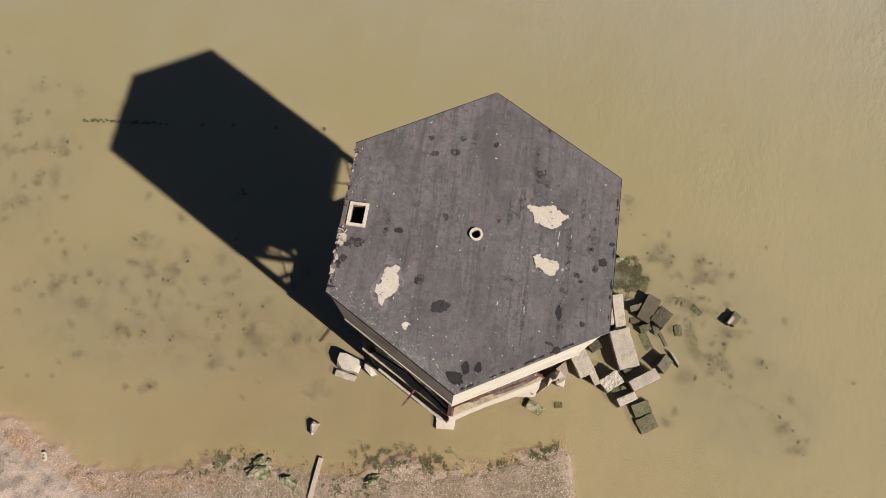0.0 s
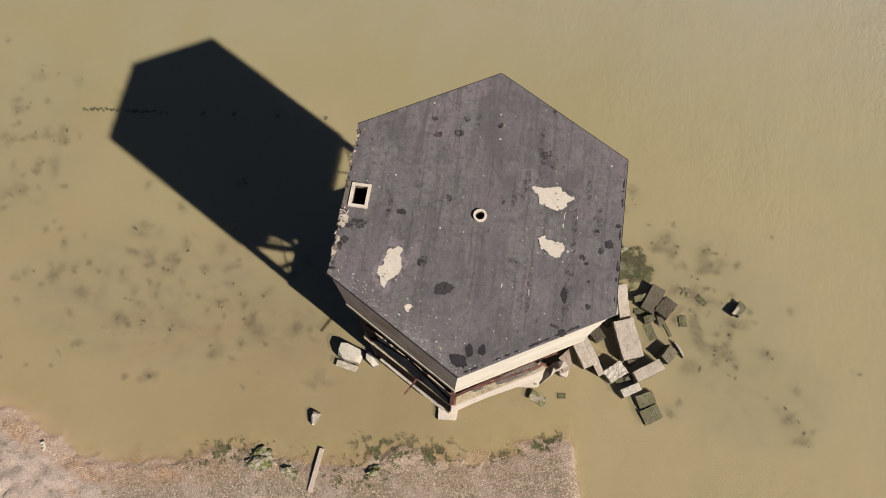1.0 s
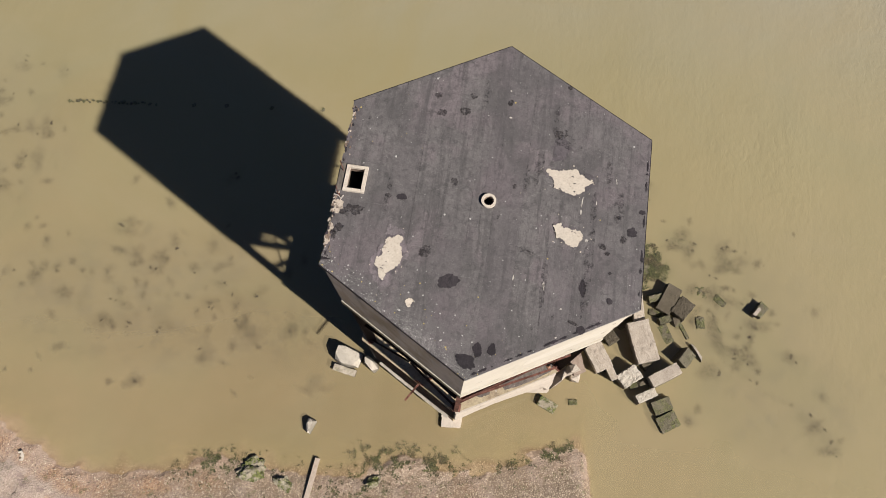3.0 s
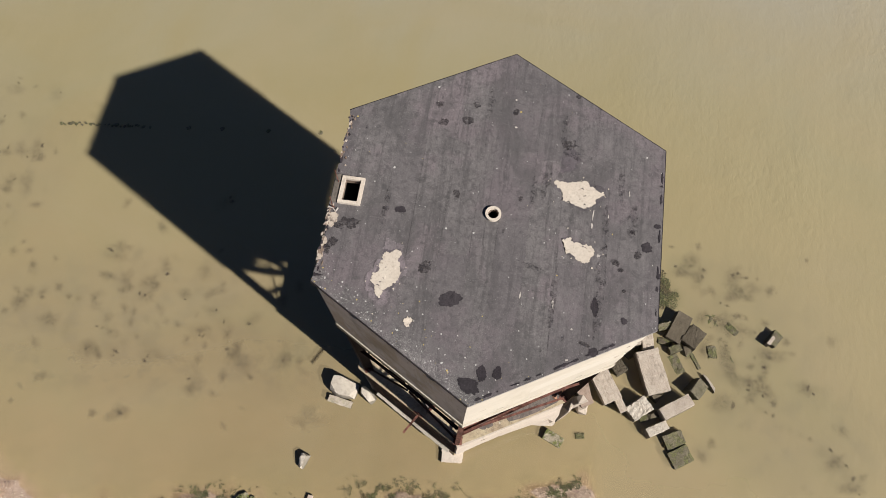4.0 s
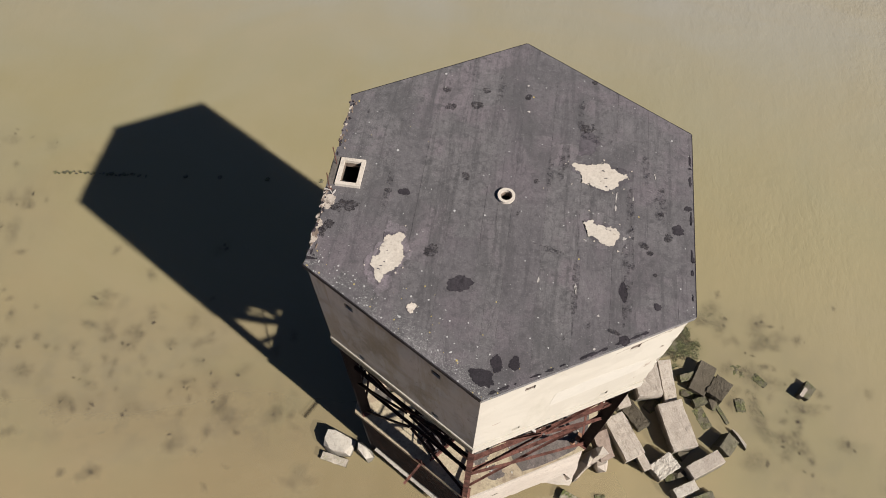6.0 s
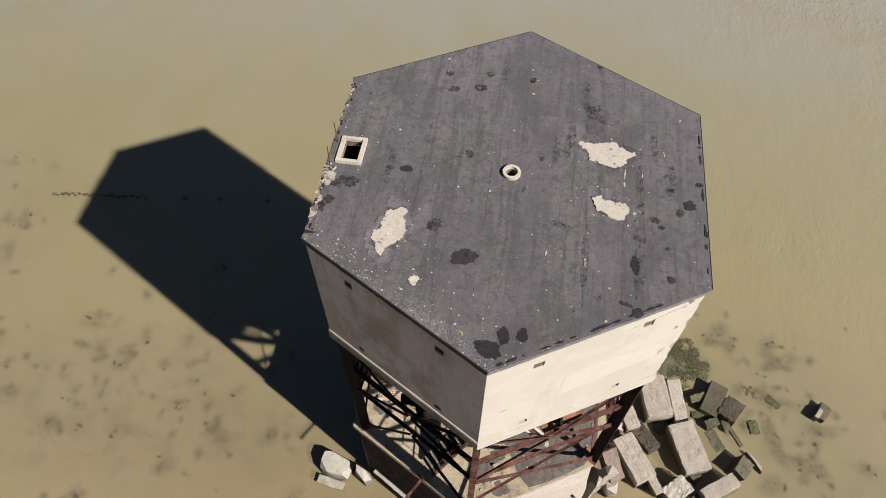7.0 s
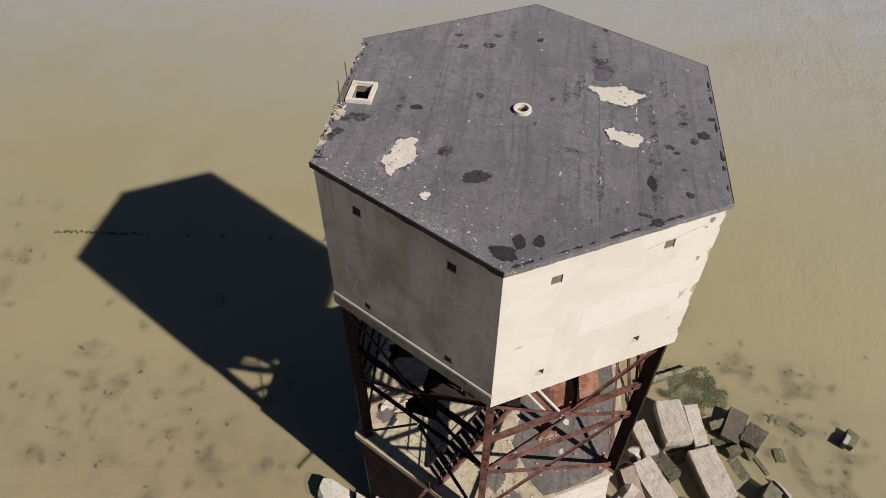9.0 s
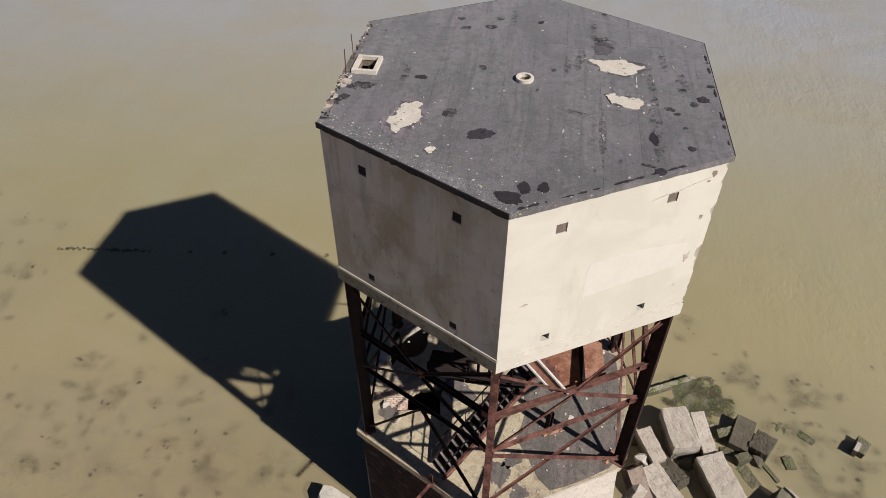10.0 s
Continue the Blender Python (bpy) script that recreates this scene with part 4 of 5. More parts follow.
# legs and bracing
LEG_R = 5.6
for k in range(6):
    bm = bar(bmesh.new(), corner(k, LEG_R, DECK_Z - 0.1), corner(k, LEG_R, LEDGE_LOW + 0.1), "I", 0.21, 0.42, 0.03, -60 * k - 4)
    # all legs but the southern get darker steel, shade put into the colour
    leg = part("leg", bm, RUST if k == 3 else STEEL_DARK if k == 4 else LEG, tower, "rust-red rolled steel leg" if k == 3 else "rolled steel leg darkened to carry its shade")
    bm = bmesh.new()
    box(bm, (0.42, 0.42, 0.04), Matrix.Translation(corner(k, LEG_R, DECK_Z + 0.02)) @ pose(0, 0, 0, 0, 0, -60 * k))
    part("base_plate", bm, RUST, leg)
for k in range(6):
    a, b = (lambda z, k=k: corner(k, LEG_R - 0.05, z)), (lambda z, k=k: corner((k + 1) % 6, LEG_R - 0.05, z))
    mid = lambda z: (a(z) + b(z)) / 2

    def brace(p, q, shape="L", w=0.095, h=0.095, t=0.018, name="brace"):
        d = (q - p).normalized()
        # south-west, west and north-west braces take the shaded copy
        return part(name, bar(bmesh.new(), p + d * 0.1, q - d * 0.1, shape, w, h, t), LEG if k in (3, 4, 5) else RUST, tower, "brace darkened to carry the shade of its side" if k in (3, 4, 5) else "")

    brace(a(12.1), b(12.1), "C", 0.13, 0.24, 0.025, "ring_beam")
    brace(a(10.22), b(10.22), "L", 0.12, 0.12, 0.02, "strut")
    off = (mid(0) - Vector((0, 0, 0))).normalized() * 0.09
    brace(a(14.3) + off, mid(12.1) + off)
    brace(b(14.3) + off, mid(12.1) + off)
    brace(a(10.4) + off, mid(12.0) + off)
    brace(b(10.4) + off, mid(12.0) + off)
    if k == 3:
        brace(a(6.5) + off, mid(10.2) + off)
        brace(b(6.5) + off, mid(10.2) + off)
    else:
        brace(a(6.5) + off, b(10.1) + off)
        brace(a(10.1) - off, b(6.6) - off)
    for z, p in ((12.1, mid), (12.1, a), (10.25, a), (6.6, a)):
        bm = bmesh.new()
        n = (mid(0)).normalized()
        fr = face_frame(math.degrees(math.atan2(n.y, n.x)))
        q = p(z) + off * 0.6 + ((b(0) - a(0)).normalized() * 0.2 if p is a else Vector((0, 0, 0)))
        box(bm, (0.32, 0.30, 0.02), Matrix.Translation(q) @ fr.to_3x3().to_4x4())
        part("gusset", bm, RUST, tower)
# pale bricks broken away inside the deck's hole
u, v = Vector((0.6, 0.08, 0)).normalized(), Vector((0.12, -0.75, -0.30)).normalized()
out = u.cross(v) * (1 if u.cross(v).z > 0 else -1)
top = Vector((-4.56, -1.09, DECK_Z - 0.03))
m = Matrix((u.to_4d(), v.to_4d(), out.to_4d(), (0, 0, 0, 1))).transposed()
m = Matrix.Translation(top) @ m.to_3x3().to_4x4()
bm = bmesh.new()
box(bm, (0.95, 0.70, 0.12), m @ pose(0.44, 0.33, -0.09))
lining = part("hole_lining", bm, BRICKY, tower, "mortar bed of pale broken brickwork in the deck hole")
bm = bmesh.new()
box(bm, (0.215, 0.072, 0.06), Matrix())
bmesh.ops.bevel(bm, geom=bm.edges[:], offset=0.008, segments=1, affect="EDGES")
pale_brick, lay = mesh_of("brick", bm, PALE_BRICK), random.Random(9)
for j in range(8):
    for i in range(4):
        if i * 0.23 + j * 0.06 > 0.86:
            continue
        ob = new("brick", pale_brick)
        ob.parent = lining
        ob.matrix_world = m @ pose(0.1 + i * 0.232 + (0.09 if j % 2 else 0.0) + lay.gauss(0, 0.01), 0.04 + j * 0.086, lay.gauss(0, 0.012), lay.gauss(0, 4), lay.gauss(0, 4), lay.gauss(0, 3))
# cut-off stanchion left standing on the deck
part("stanchion", bar(bmesh.new(), (2.12, -1.7, DECK_Z - 0.01), (2.16, -1.66, DECK_Z + 1.0), "I", 0.2, 0.2, 0.025), LEG, tower, "cut-off rusty stanchion stub")
# landing of rusted plates at the ring beam
part("landing_plate", plate(bmesh.new(), [(2.2, -4.15), (3.45, -3.35), (3.3, -1.6), (1.5, -1.9), (1.35, -3.1)], [], 12.0, 12.03), RUST_BROWN, tower, "orange-brown rusted chequer plate landing")
# this second plate is added, unseen, to block light under the upper room
part("landing_plate", plate(bmesh.new(), [(-1.6, -1.5), (-1.5, -3.4), (0.3, -3.5), (1.3, -3.1), (1.4, -1.6)], [], 11.99, 12.02), STEEL_DARK, tower, "unseen dark plate added to block light under the upper room")
# added beam, plate and rail cut the light behind the south-western bracing, sagging mid-span
SHADOW_LINE = [(0.9, -4.05, 12.05), (-0.1, -4.16, 12.08), (-1.0, -4.16, 12.14), (-2.2, -4.1, 12.24)]
bm = bmesh.new()
for a, b in zip(SHADOW_LINE, SHADOW_LINE[1:]):
    bar(bm, a, b, "C", 0.28, 0.28, 0.03)
part("walkway_beam", bm, STEEL_DARK, tower, "sagging black channel beam added to cut the light")
part("walkway_plate", plate(bmesh.new(), ragged([(-2.25, -4.1), (-1.1, -4.12), (-0.75, -3.35), (-2.2, -3.3)], 4.0, 0.03), [], 12.18, 12.2), STEEL_DARK, tower, "dark plate added to cut the light")
for x in (-0.9, -0.6, -0.25, 0.1, 0.45):
    y = -4.18
    part("walkway_post", bar(bmesh.new(), (x, y, 12.0), (x, y, 12.95), "L", 0.09, 0.09, 0.02), STEEL_DARK, tower)
part("walkway_rail", bar(bmesh.new(), (-1.0, -4.18, 12.95), (0.5, -4.18, 12.95), "L", 0.09, 0.09, 0.02), STEEL_DARK, tower)
part("landing_joist", bar(bmesh.new(), (2.72, -3.85, 12.12), (2.6, -1.6, 12.12), "I", 0.12, 0.2, 0.02), STEEL_DARK, tower)
for s in (-1.8, 0.0, 1.8):
    part("floor_beam", bar(bmesh.new(), (-4.6, s, LEDGE_LOW - 0.14), (4.6, s, LEDGE_LOW - 0.14), "I", 0.2, 0.3, 0.03), STEEL_DARK, tower)

# deck of the base
deck_ring = [(0, -5.85), (1.2, -5.2), (2.5, -4.45), (3.7, -3.76), (4.55, -3.27), (4.95, -3.0), (5.2, -2.5), (5.4, -1.5), (5.28, 0.4), (5.3, 3.1)] + [(0, 6.15), (-5.3, 3.05), (-5.36, -2.9)]
hole = [(-2.25, -0.2), (-2.3, -0.9), (-2.18, -1.85), (-3.2, -1.62), (-4.0, -1.78), (-4.6, -1.6), (-4.58, -1.06), (-4.0, -0.98), (-3.6, -0.85), (-3.2, -0.5), (-2.7, -0.45)]
collapse = [(-4.62, 0.42), (-4.46, 0.86), (-4.25, 1.02), (-3.95, 1.0), (-3.62, 1.12), (-3.42, 1.38), (-3.3, 1.8), (-3.38, 2.3), (-3.1, 2.9), (-3.3, 3.6), (-4.1, 3.3), (-4.9, 2.6), (-5.02, 1.9), (-4.86, 1.2)]
part("deck", plate(bmesh.new(), deck_ring, [hole, collapse], DECK_Z - 0.32, DECK_Z), DECK, tower, "dusty concrete deck with two ragged holes")
patch = [(0.95, -2.4), (1.45, -3.2), (1.85, -3.95), (2.3, -4.38), (2.9, -4.12), (3.7, -3.66), (4.5, -3.12), (5.0, -2.4), (5.05, 0.0), (4.9, 2.4), (2.6, 3.4), (1.4, 2.4), (1.0, 0.5), (1.2, -1.2)]
part("deck_felt", plate(bmesh.new(), patch, [], DECK_Z - 0.01, DECK_Z + 0.012), DECK_TAR, tower, "worn grey bitumen on part of the deck")
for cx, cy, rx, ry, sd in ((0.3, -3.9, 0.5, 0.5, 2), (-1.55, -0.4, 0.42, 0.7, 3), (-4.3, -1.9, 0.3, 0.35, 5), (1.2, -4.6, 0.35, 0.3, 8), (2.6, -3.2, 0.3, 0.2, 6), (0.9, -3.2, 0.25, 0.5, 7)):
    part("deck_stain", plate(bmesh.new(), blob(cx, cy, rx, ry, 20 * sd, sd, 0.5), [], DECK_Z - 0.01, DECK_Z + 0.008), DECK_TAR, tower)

rng = random.Random(77)
for k in range(70):
    x, y = rng.uniform(-4.6, 4.8), rng.uniform(-4.9, 2.5)
    if 0.5 * x - 0.866 * y > 4.85 or -0.5 * x - 0.866 * y > 4.85 or (-4.7 < x < -2.0 and -2.0 < y < -0.1):
        continue
    r = rng.uniform(0.02, 0.06) if k > 8 else rng.uniform(0.08, 0.16)
    part("grit", plate(bmesh.new(), blob(x, y, r, r * rng.uniform(0.6, 1.4), 30 * k, k * 1.3, 0.6, 9), [], DECK_Z, DECK_Z + rng.uniform(0.02, 0.05)), rng.choice((SCREED, CONC_PALE, DECK_EDGE)), tower)

# base walls, undercut by the tide
BASE = 5.12
fr = face_frame(-120)
sw = [(-3.0, 1.15), (-1.5, 1.2), (0.2, 1.3), (1.8, 1.7), (2.9, 2.1), (2.9, DECK_Z - 0.32), (-3.0, DECK_Z - 0.32)]
bw = part("base_wall", plate(bmesh.new(), sw, [], BASE - 0.35, BASE - 0.012, fr), MORTAR, tower, "brick wall of the base, darkened to carry its shade")
brick = bmesh.new()
box(brick, (0.215, 0.066, 0.03), Matrix())
bmesh.ops.bevel(brick, geom=brick.edges[:], offset=0.005, segments=1, affect="EDGES")
brick_mesh, lay, laid, rest, rest_faces = mesh_of("brick", brick, BRICK), random.Random(3), 0, [], []
for row in range(64):
    z = DECK_Z - 0.36 - 0.075 * row
    for col in range(26):
        u = -2.86 + 0.225 * col + (0.1125 if row % 2 else 0.0)
        if u > 2.78 or z < float(np.interp(u, (-3.0, 0.2, 1.8, 2.9), (1.2, 1.36, 1.76, 2.15))):
            continue
        at = fr @ pose(u, z, BASE - 0.012 + lay.uniform(-0.006, 0.006), lay.uniform(-1, 1), lay.uniform(-1, 1), lay.uniform(-0.8, 0.8))
        if laid < 290:
            ob = new("brick", brick_mesh)
            ob.parent = bw
            ob.matrix_world = at
            laid += 1
        else:
            i = len(rest)
            rest += [at @ v.co for v in brick_mesh.vertices]
            rest_faces += [[i + v for v in f.vertices] for f in brick_mesh.polygons]
me = bpy.data.meshes.new("brickwork")
me.from_pydata(rest, [], rest_faces)
me.materials.append(BRICK)
lower = tagged(new("brickwork", me), "lower courses of brick, darkened to carry their shade", kind="stuff")
lower.parent = bw
for k in range(12):
    u0, u1 = -2.5 + k * 0.42, -2.49 + (k + 1) * 0.42
    z0, z1 = 1.12 + 0.12 * max(0, u0), 1.12 + 0.12 * max(0, u1)
    bm = bar(bmesh.new(), fr @ Vector((u0, z0, BASE + 0.06 + 0.05 * noise.noise(Vector((k * 1.7, 0.3, 0))))), fr @ Vector((u1, z1, BASE + 0.06)), "R", 0.2, 0.10)
    part("lip_stone", bm, CONC_PALE, bw, "broken concrete lip under the brickwork")
fr = face_frame(-60)
foot = []
for k in range(45):
    u = -2.75 + k * 0.112
    z = np.interp(u, (-2.75, -1.0, 0.3, 0.9, 1.7, 2.2), (1.7, 2.2, 2.1, 2.4, 1.6, 1.3))
    foot.append((u, float(z) + 0.16 * noise.noise(Vector((u * 2.3, 0, 0))) + 0.14 * noise.noise(Vector((u * 7, 3, 0)))))
side = [(2.68, 0.75), (2.74, 1.2), (2.66, 2.4), (2.70, 3.6), (2.60, 4.8), (2.56, DECK_Z - 0.006)]
slot = [(1.95, 3.1), (2.12, 3.3), (2.56, 2.1), (2.38, 1.9)]
bm = plate(bmesh.new(), foot + side + [(-2.95, DECK_Z - 0.006), (-2.95, 2.2)], [slot], BASE - 0.25, BASE + 0.03, fr)
back = fr.inverted()
for v in bm.verts:
    # the broken eastern end has swung outwards at its foot
    p = back @ v.co
    f = min(1.0, max(0.0, (p.x - 0.9) / 1.8))
    p.z += 0.47 * f * f * (3 - 2 * f) * (DECK_Z - p.y) / 5.4 + 0.02 * noise.noise(p * 1.5)
    v.co = fr @ p
bw = part("base_wall", bm, WASHED, tower, "pale pinkish concrete wall with its foot washed away")
for u, z, w, h in ((0.55, 5.1, 0.42, 0.12), (1.35, 5.45, 0.2, 0.10), (-1.3, 4.6, 0.3, 0.1)):
    part("spall", plate(bmesh.new(), blob(u, z, w, h, 8, u, 0.6, 20), [], BASE + 0.0, BASE + 0.045, fr), CONC_DARK, bw, "dark spalled hollow")
pier = plate(bmesh.new(), [(-0.55, -5.56), (-0.06, -5.86), (0.45, -5.58), (0.3, -5.0), (-0.4, -5.0)], [], -0.6, DECK_Z - 0.33)
part("pier", pier, DECK, tower, "pale concrete corner pier")
part("pier_foot", plate(bmesh.new(), ragged([(-0.68, -6.30), (0.44, -6.18), (0.48, -5.5), (0.0, -4.9), (-0.78, -5.5)], 2.0, 0.03), [], -0.6, 0.20), WASHED, tower, "pale worn foot of the pier")
for deg, mtl in ((0, CONC), (60, CONC), (120, CONC), (180, BRICK)):
    fr = face_frame(deg)
    a = -3.0 if deg else -1.2
    part("base_wall", plate(bmesh.new(), [(a, -0.6), (3.0, -0.6), (3.0, DECK_Z - 0.32), (a, DECK_Z - 0.32)], [], BASE - 0.35, BASE, fr), mtl, tower)
part("footing", plate(bmesh.new(), ring6(4.7), [], -0.8, 0.8), CONC_DARK, tower, "dark concrete footing under the base")
# unseen wall added so no light shows through the deck's holes
bm = bmesh.new()
box(bm, (0.3, 8.6, 6.4), pose(-1.55, 0.0, 2.68))
part("base_wall", bm, CONC_DARK, tower, "unseen dark wall added to keep light out of the base")
# bent bracket on the deck's edge
bm = bar(bmesh.new(), (-2.08, -4.72, 6.16), (-2.64, -5.62, 6.1), "L", 0.10, 0.09, 0.015)
bar(bm, (-2.05, -4.7, 5.9), (-2.05, -4.7, 6.75), "L", 0.1, 0.1, 0.02)
bar(bm, (-1.85, -4.78, 6.3), (-2.3, -4.58, 6.38), "L", 0.07, 0.07, 0.02)
part("bracket", bm, RUST, tower, "bent rusty bracket hanging from the deck")

# sheared to fit its corners in the camera's view: the southern one lies west of the axis
for ob in tower.children_recursive:
    if ob.data.users > 1:
        ob.location.x += 0.006 * ob.location.y - 0.045
    else:
        for v in ob.data.vertices:
            v.co.x += 0.006 * v.co.y - 0.045

# ---- the stair ----
stair = tagged(new("steel_stair"), "narrow dark steel stair rising from the tower's deck", "stair")
d, w = Vector((0.74, 0.67, 0)).normalized(), Vector((0.67, -0.74, 0)).normalized()
s0, RISE, GO, STEPS = Vector((-1.98, -4.17, DECK_Z)), 0.205, 0.255, 22
for side in (-0.42, 0.42):
    p, q = s0 + w * side, s0 + w * side + d * GO * STEPS + Vector((0, 0, RISE * STEPS))
    part("stringer", bar(bmesh.new(), p, q, "R", 0.09, 0.24), RUST if side > 0 else STEEL_DARK, stair)
    part("handrail", bar(bmesh.new(), p + Vector((0, 0, 0.9)), q + Vector((0, 0, 0.9)), "O", 0.06, 0.06), STEEL_DARK, stair)
    for k in range(0, STEPS + 1, 3):
        r = p.lerp(q, k / STEPS)
        part("baluster", bar(bmesh.new(), r, r + Vector((0, 0, 0.9)), "O", 0.03, 0.03), STEEL_DARK, stair)
# treads toned paler than the stair, sunlit stripes put into the colour
for k in range(1, STEPS + 1):
    c = s0 + d * GO * (k - 0.5) + Vector((0, 0, RISE * k))
    bm = bmesh.new()
    box(bm, (0.84, 0.085, 0.03), Matrix.Translation(c) @ pose(0, 0, 0, 0, 0, math.degrees(math.atan2(w.y, w.x))))
    part("tread", bm, TREAD, stair, "tread toned pale to read as sunlit")
# dark sheet added under the flight for the shade between treads
part("pan", bar(bmesh.new(), s0 + Vector((0, 0, -0.06)), s0 + d * GO * STEPS + Vector((0, 0, RISE * STEPS - 0.06)), "R", 0.84, 0.02), STEEL_DARK, stair, "black sheet added for the shade between the treads")
c = s0 + d * (GO * STEPS + 0.6) + Vector((0, 0, RISE * STEPS + 0.0))
bm = bmesh.new()
box(bm, (1.2, 1.2, 0.05), Matrix.Translation(c) @ pose(0, 0, 0, 0, 0, math.degrees(math.atan2(w.y, w.x))))
part("landing", bm, STEEL_DARK, stair)

# upper flight, from the landing to the room above
upper = tagged(new("steel_stair"), "short upper steel stair with flaking white stringers under the tower", "stair")
d = Vector((-0.95, 0.12, 1.15)).normalized()
a, b = Vector((1.69, -4.25, 12.05)), Vector((2.2, -4.26, 12.05))
bm = bmesh.new()
quad = [bm.verts.new(p) for p in (a, b, b + d * 2.9, a + d * 3.5)]
rear = [bm.verts.new(v.co + Vector((0, 0.03, 0))) for v in quad]
bm.faces.new(quad)
bm.faces.new(rear)
for i in range(4):
    bm.faces.new((quad[i], quad[(i + 1) % 4], rear[(i + 1) % 4], rear[i]))
cheek = part("stringer", bm, RUST_BROWN, upper, "deep brown steel stringer plate")
part("edge_angle", bar(bmesh.new(), a + Vector((0, -0.03, 0)), a + d * 3.5 + Vector((0, -0.03, 0)), "R", 0.07, 0.05), PAINT, cheek, "flaking white edge angle")
part("edge_angle", bar(bmesh.new(), b + Vector((0, -0.03, 0)), b + d * 2.9 + Vector((0, -0.03, 0)), "R", 0.09, 0.05), PAINT, cheek, "flaking white edge angle")
for k in range(1, 12):
    bm = bmesh.new()
    box(bm, (0.20, 0.58, 0.03), Matrix.Translation(Vector((1.95, -3.92, 12.05)) + d * 0.26 * k))
    part("tread", bm, RUST, upper)

# ---- rods on the roof ----
for x, y, h, lean in ((-5.08, -0.55, 0.78, 2), (-5.06, 0.32, 0.82, -2)):
    bm = bar(bmesh.new(), (0, 0, -0.03), (0.01 * lean, 0.02, h), "O", 0.03, 0.03)
    box(bm, (0.1, 0.1, 0.03), pose(0, 0, 0.0))
    thing("metal_rod", bm, RUST, "thin rusty upright rod at the roof's edge", "rod", "rods on the roof", at=pose(x, y, ROOF_Z + 0.015))

def hull(size, seed, n=26):
    """A cracked lump of stone with flat broken faces."""
    rng = random.Random(seed)
    bm = bmesh.new()
    for _ in range(n):
        p = Vector([rng.uniform(-1, 1) for _ in range(3)])
        p *= 0.5 / max(max(abs(c) for c in p), 0.01) * rng.uniform(0.85, 1.0)
        bm.verts.new((p.x * size[0], p.y * size[1], p.z * size[2]))
    made = bmesh.ops.convex_hull(bm, input=bm.verts[:])
    bmesh.ops.delete(bm, geom=[g for g in made["geom_interior"] if isinstance(g, bmesh.types.BMVert)], context="VERTS")
    bmesh.ops.dissolve_limit(bm, angle_limit=radians(9), verts=bm.verts[:], edges=bm.edges[:])
    return bm


def knoll(size, seed):
    """A rounded, rough boulder."""
    bm = bmesh.new()
    bmesh.ops.create_icosphere(bm, subdivisions=4, radius=0.5)
    for v in bm.verts:
        q = v.co * 3.0 + Vector((seed, seed * 0.7, 2.0))
        k = 1 + 0.45 * noise.noise(q) + 0.25 * noise.noise(q * 2.7) + 0.14 * noise.noise(q * 7.0)
        v.co = Vector((v.co.x * size[0] * k, v.co.y * size[1] * k, v.co.z * size[2] * k))
    return bm


# ---- fallen blocks ----
count = [0]


def fallen(name, label, x, y, top, L, W, H, yaw, tx=0.0, ty=0.0, mtl=None, jag=0.05, chip=0.10, group="fallen concrete blocks", category="concrete block"):
    count[0] += 1
    if mtl is SHOREROCK and name == "boulder":
        bm = knoll((L, W, H), count[0] * 2.1)
    elif (name == "boulder" and mtl is not MOSSY) or (name == "rubble_stone" and mtl is not MOSSY):
        bm = hull((L * 1.12, W * 1.12, H * 1.1), count[0] * 3 + 1)
    else:
        bm = rock(bmesh.new(), (L, W, H), Matrix(), count[0] * 1.37, jag * 0.65, 13, chip * 0.35)
    return thing(name, bm, mtl or CONC, label, category, group, at=pose(x, y, top - H / 2, tx, ty, yaw))


fallen("concrete_block", "large flat fallen concrete block in the water", 10.49, 0.37, 0.9, 2.5, 1.32, 1.5, -70, 3, 2)
fallen("concrete_block", "long fallen concrete beam beside the base", 7.72, -0.68, 1.4, 2.3, 1.05, 1.9, -58, 8, 3)
fallen("concrete_block", "narrow broken concrete end leaning on a beam", 8.72, -1.55, 0.9, 1.25, 0.42, 1.4, -58, 10, 5)
fallen("concrete_block", "brown stained concrete lump between beams", 8.44, 0.68, 0.55, 1.5, 0.76, 1.2, -51, 8, -6, CONC_DARK, 0.14, 0.3)
fallen("concrete_block", "thick fallen concrete block near the base", 8.84, 2.72, 1.2, 2.15, 1.3, 1.7, -77, 4, 3)
fallen("concrete_block", "slim fallen concrete slab beside a thick block", 10.02, 2.79, 0.9, 2.25, 0.66, 1.5, -78, 5, 8)
fallen("concrete_block", "fallen concrete beam stub below the deck", 7.45, 1.75, 0.95, 1.7, 0.72, 1.4, -66, 6, 4)
fallen("rubble_stone", "rough crumbled concrete lump under the deck", 7.05, 1.05, 0.75, 0.8, 0.55, 1.0, 21, 0, 0, CONC_PALE, 0.16, 0.3)
fallen("concrete_slab", "dark tide-stained concrete slab tilted in the water", 11.97, 3.3, 0.5, 1.8, 0.92, 0.7, 67, 6, -4, CONC_DARK)
fallen("concrete_slab", "dark rounded concrete slab lying in the water", 12.87, 2.8, 0.5, 1.3, 0.95, 0.7, 56, -5, 5, CONC_DARK, 0.08, 0.3)
fallen("rubble_stone", "wedge of broken mossy concrete in the water", 11.15, 3.32, 0.45, 0.85, 0.42, 0.6, 23, 18, 0, MOSSY, 0.14, 0.3)
fallen("rubble_stone", "small mossy stone standing clear of the water", 11.84, 1.97, 0.4, 0.75, 0.4, 0.6, 25, 0, 0, MOSSY, 0.14, 0.3)
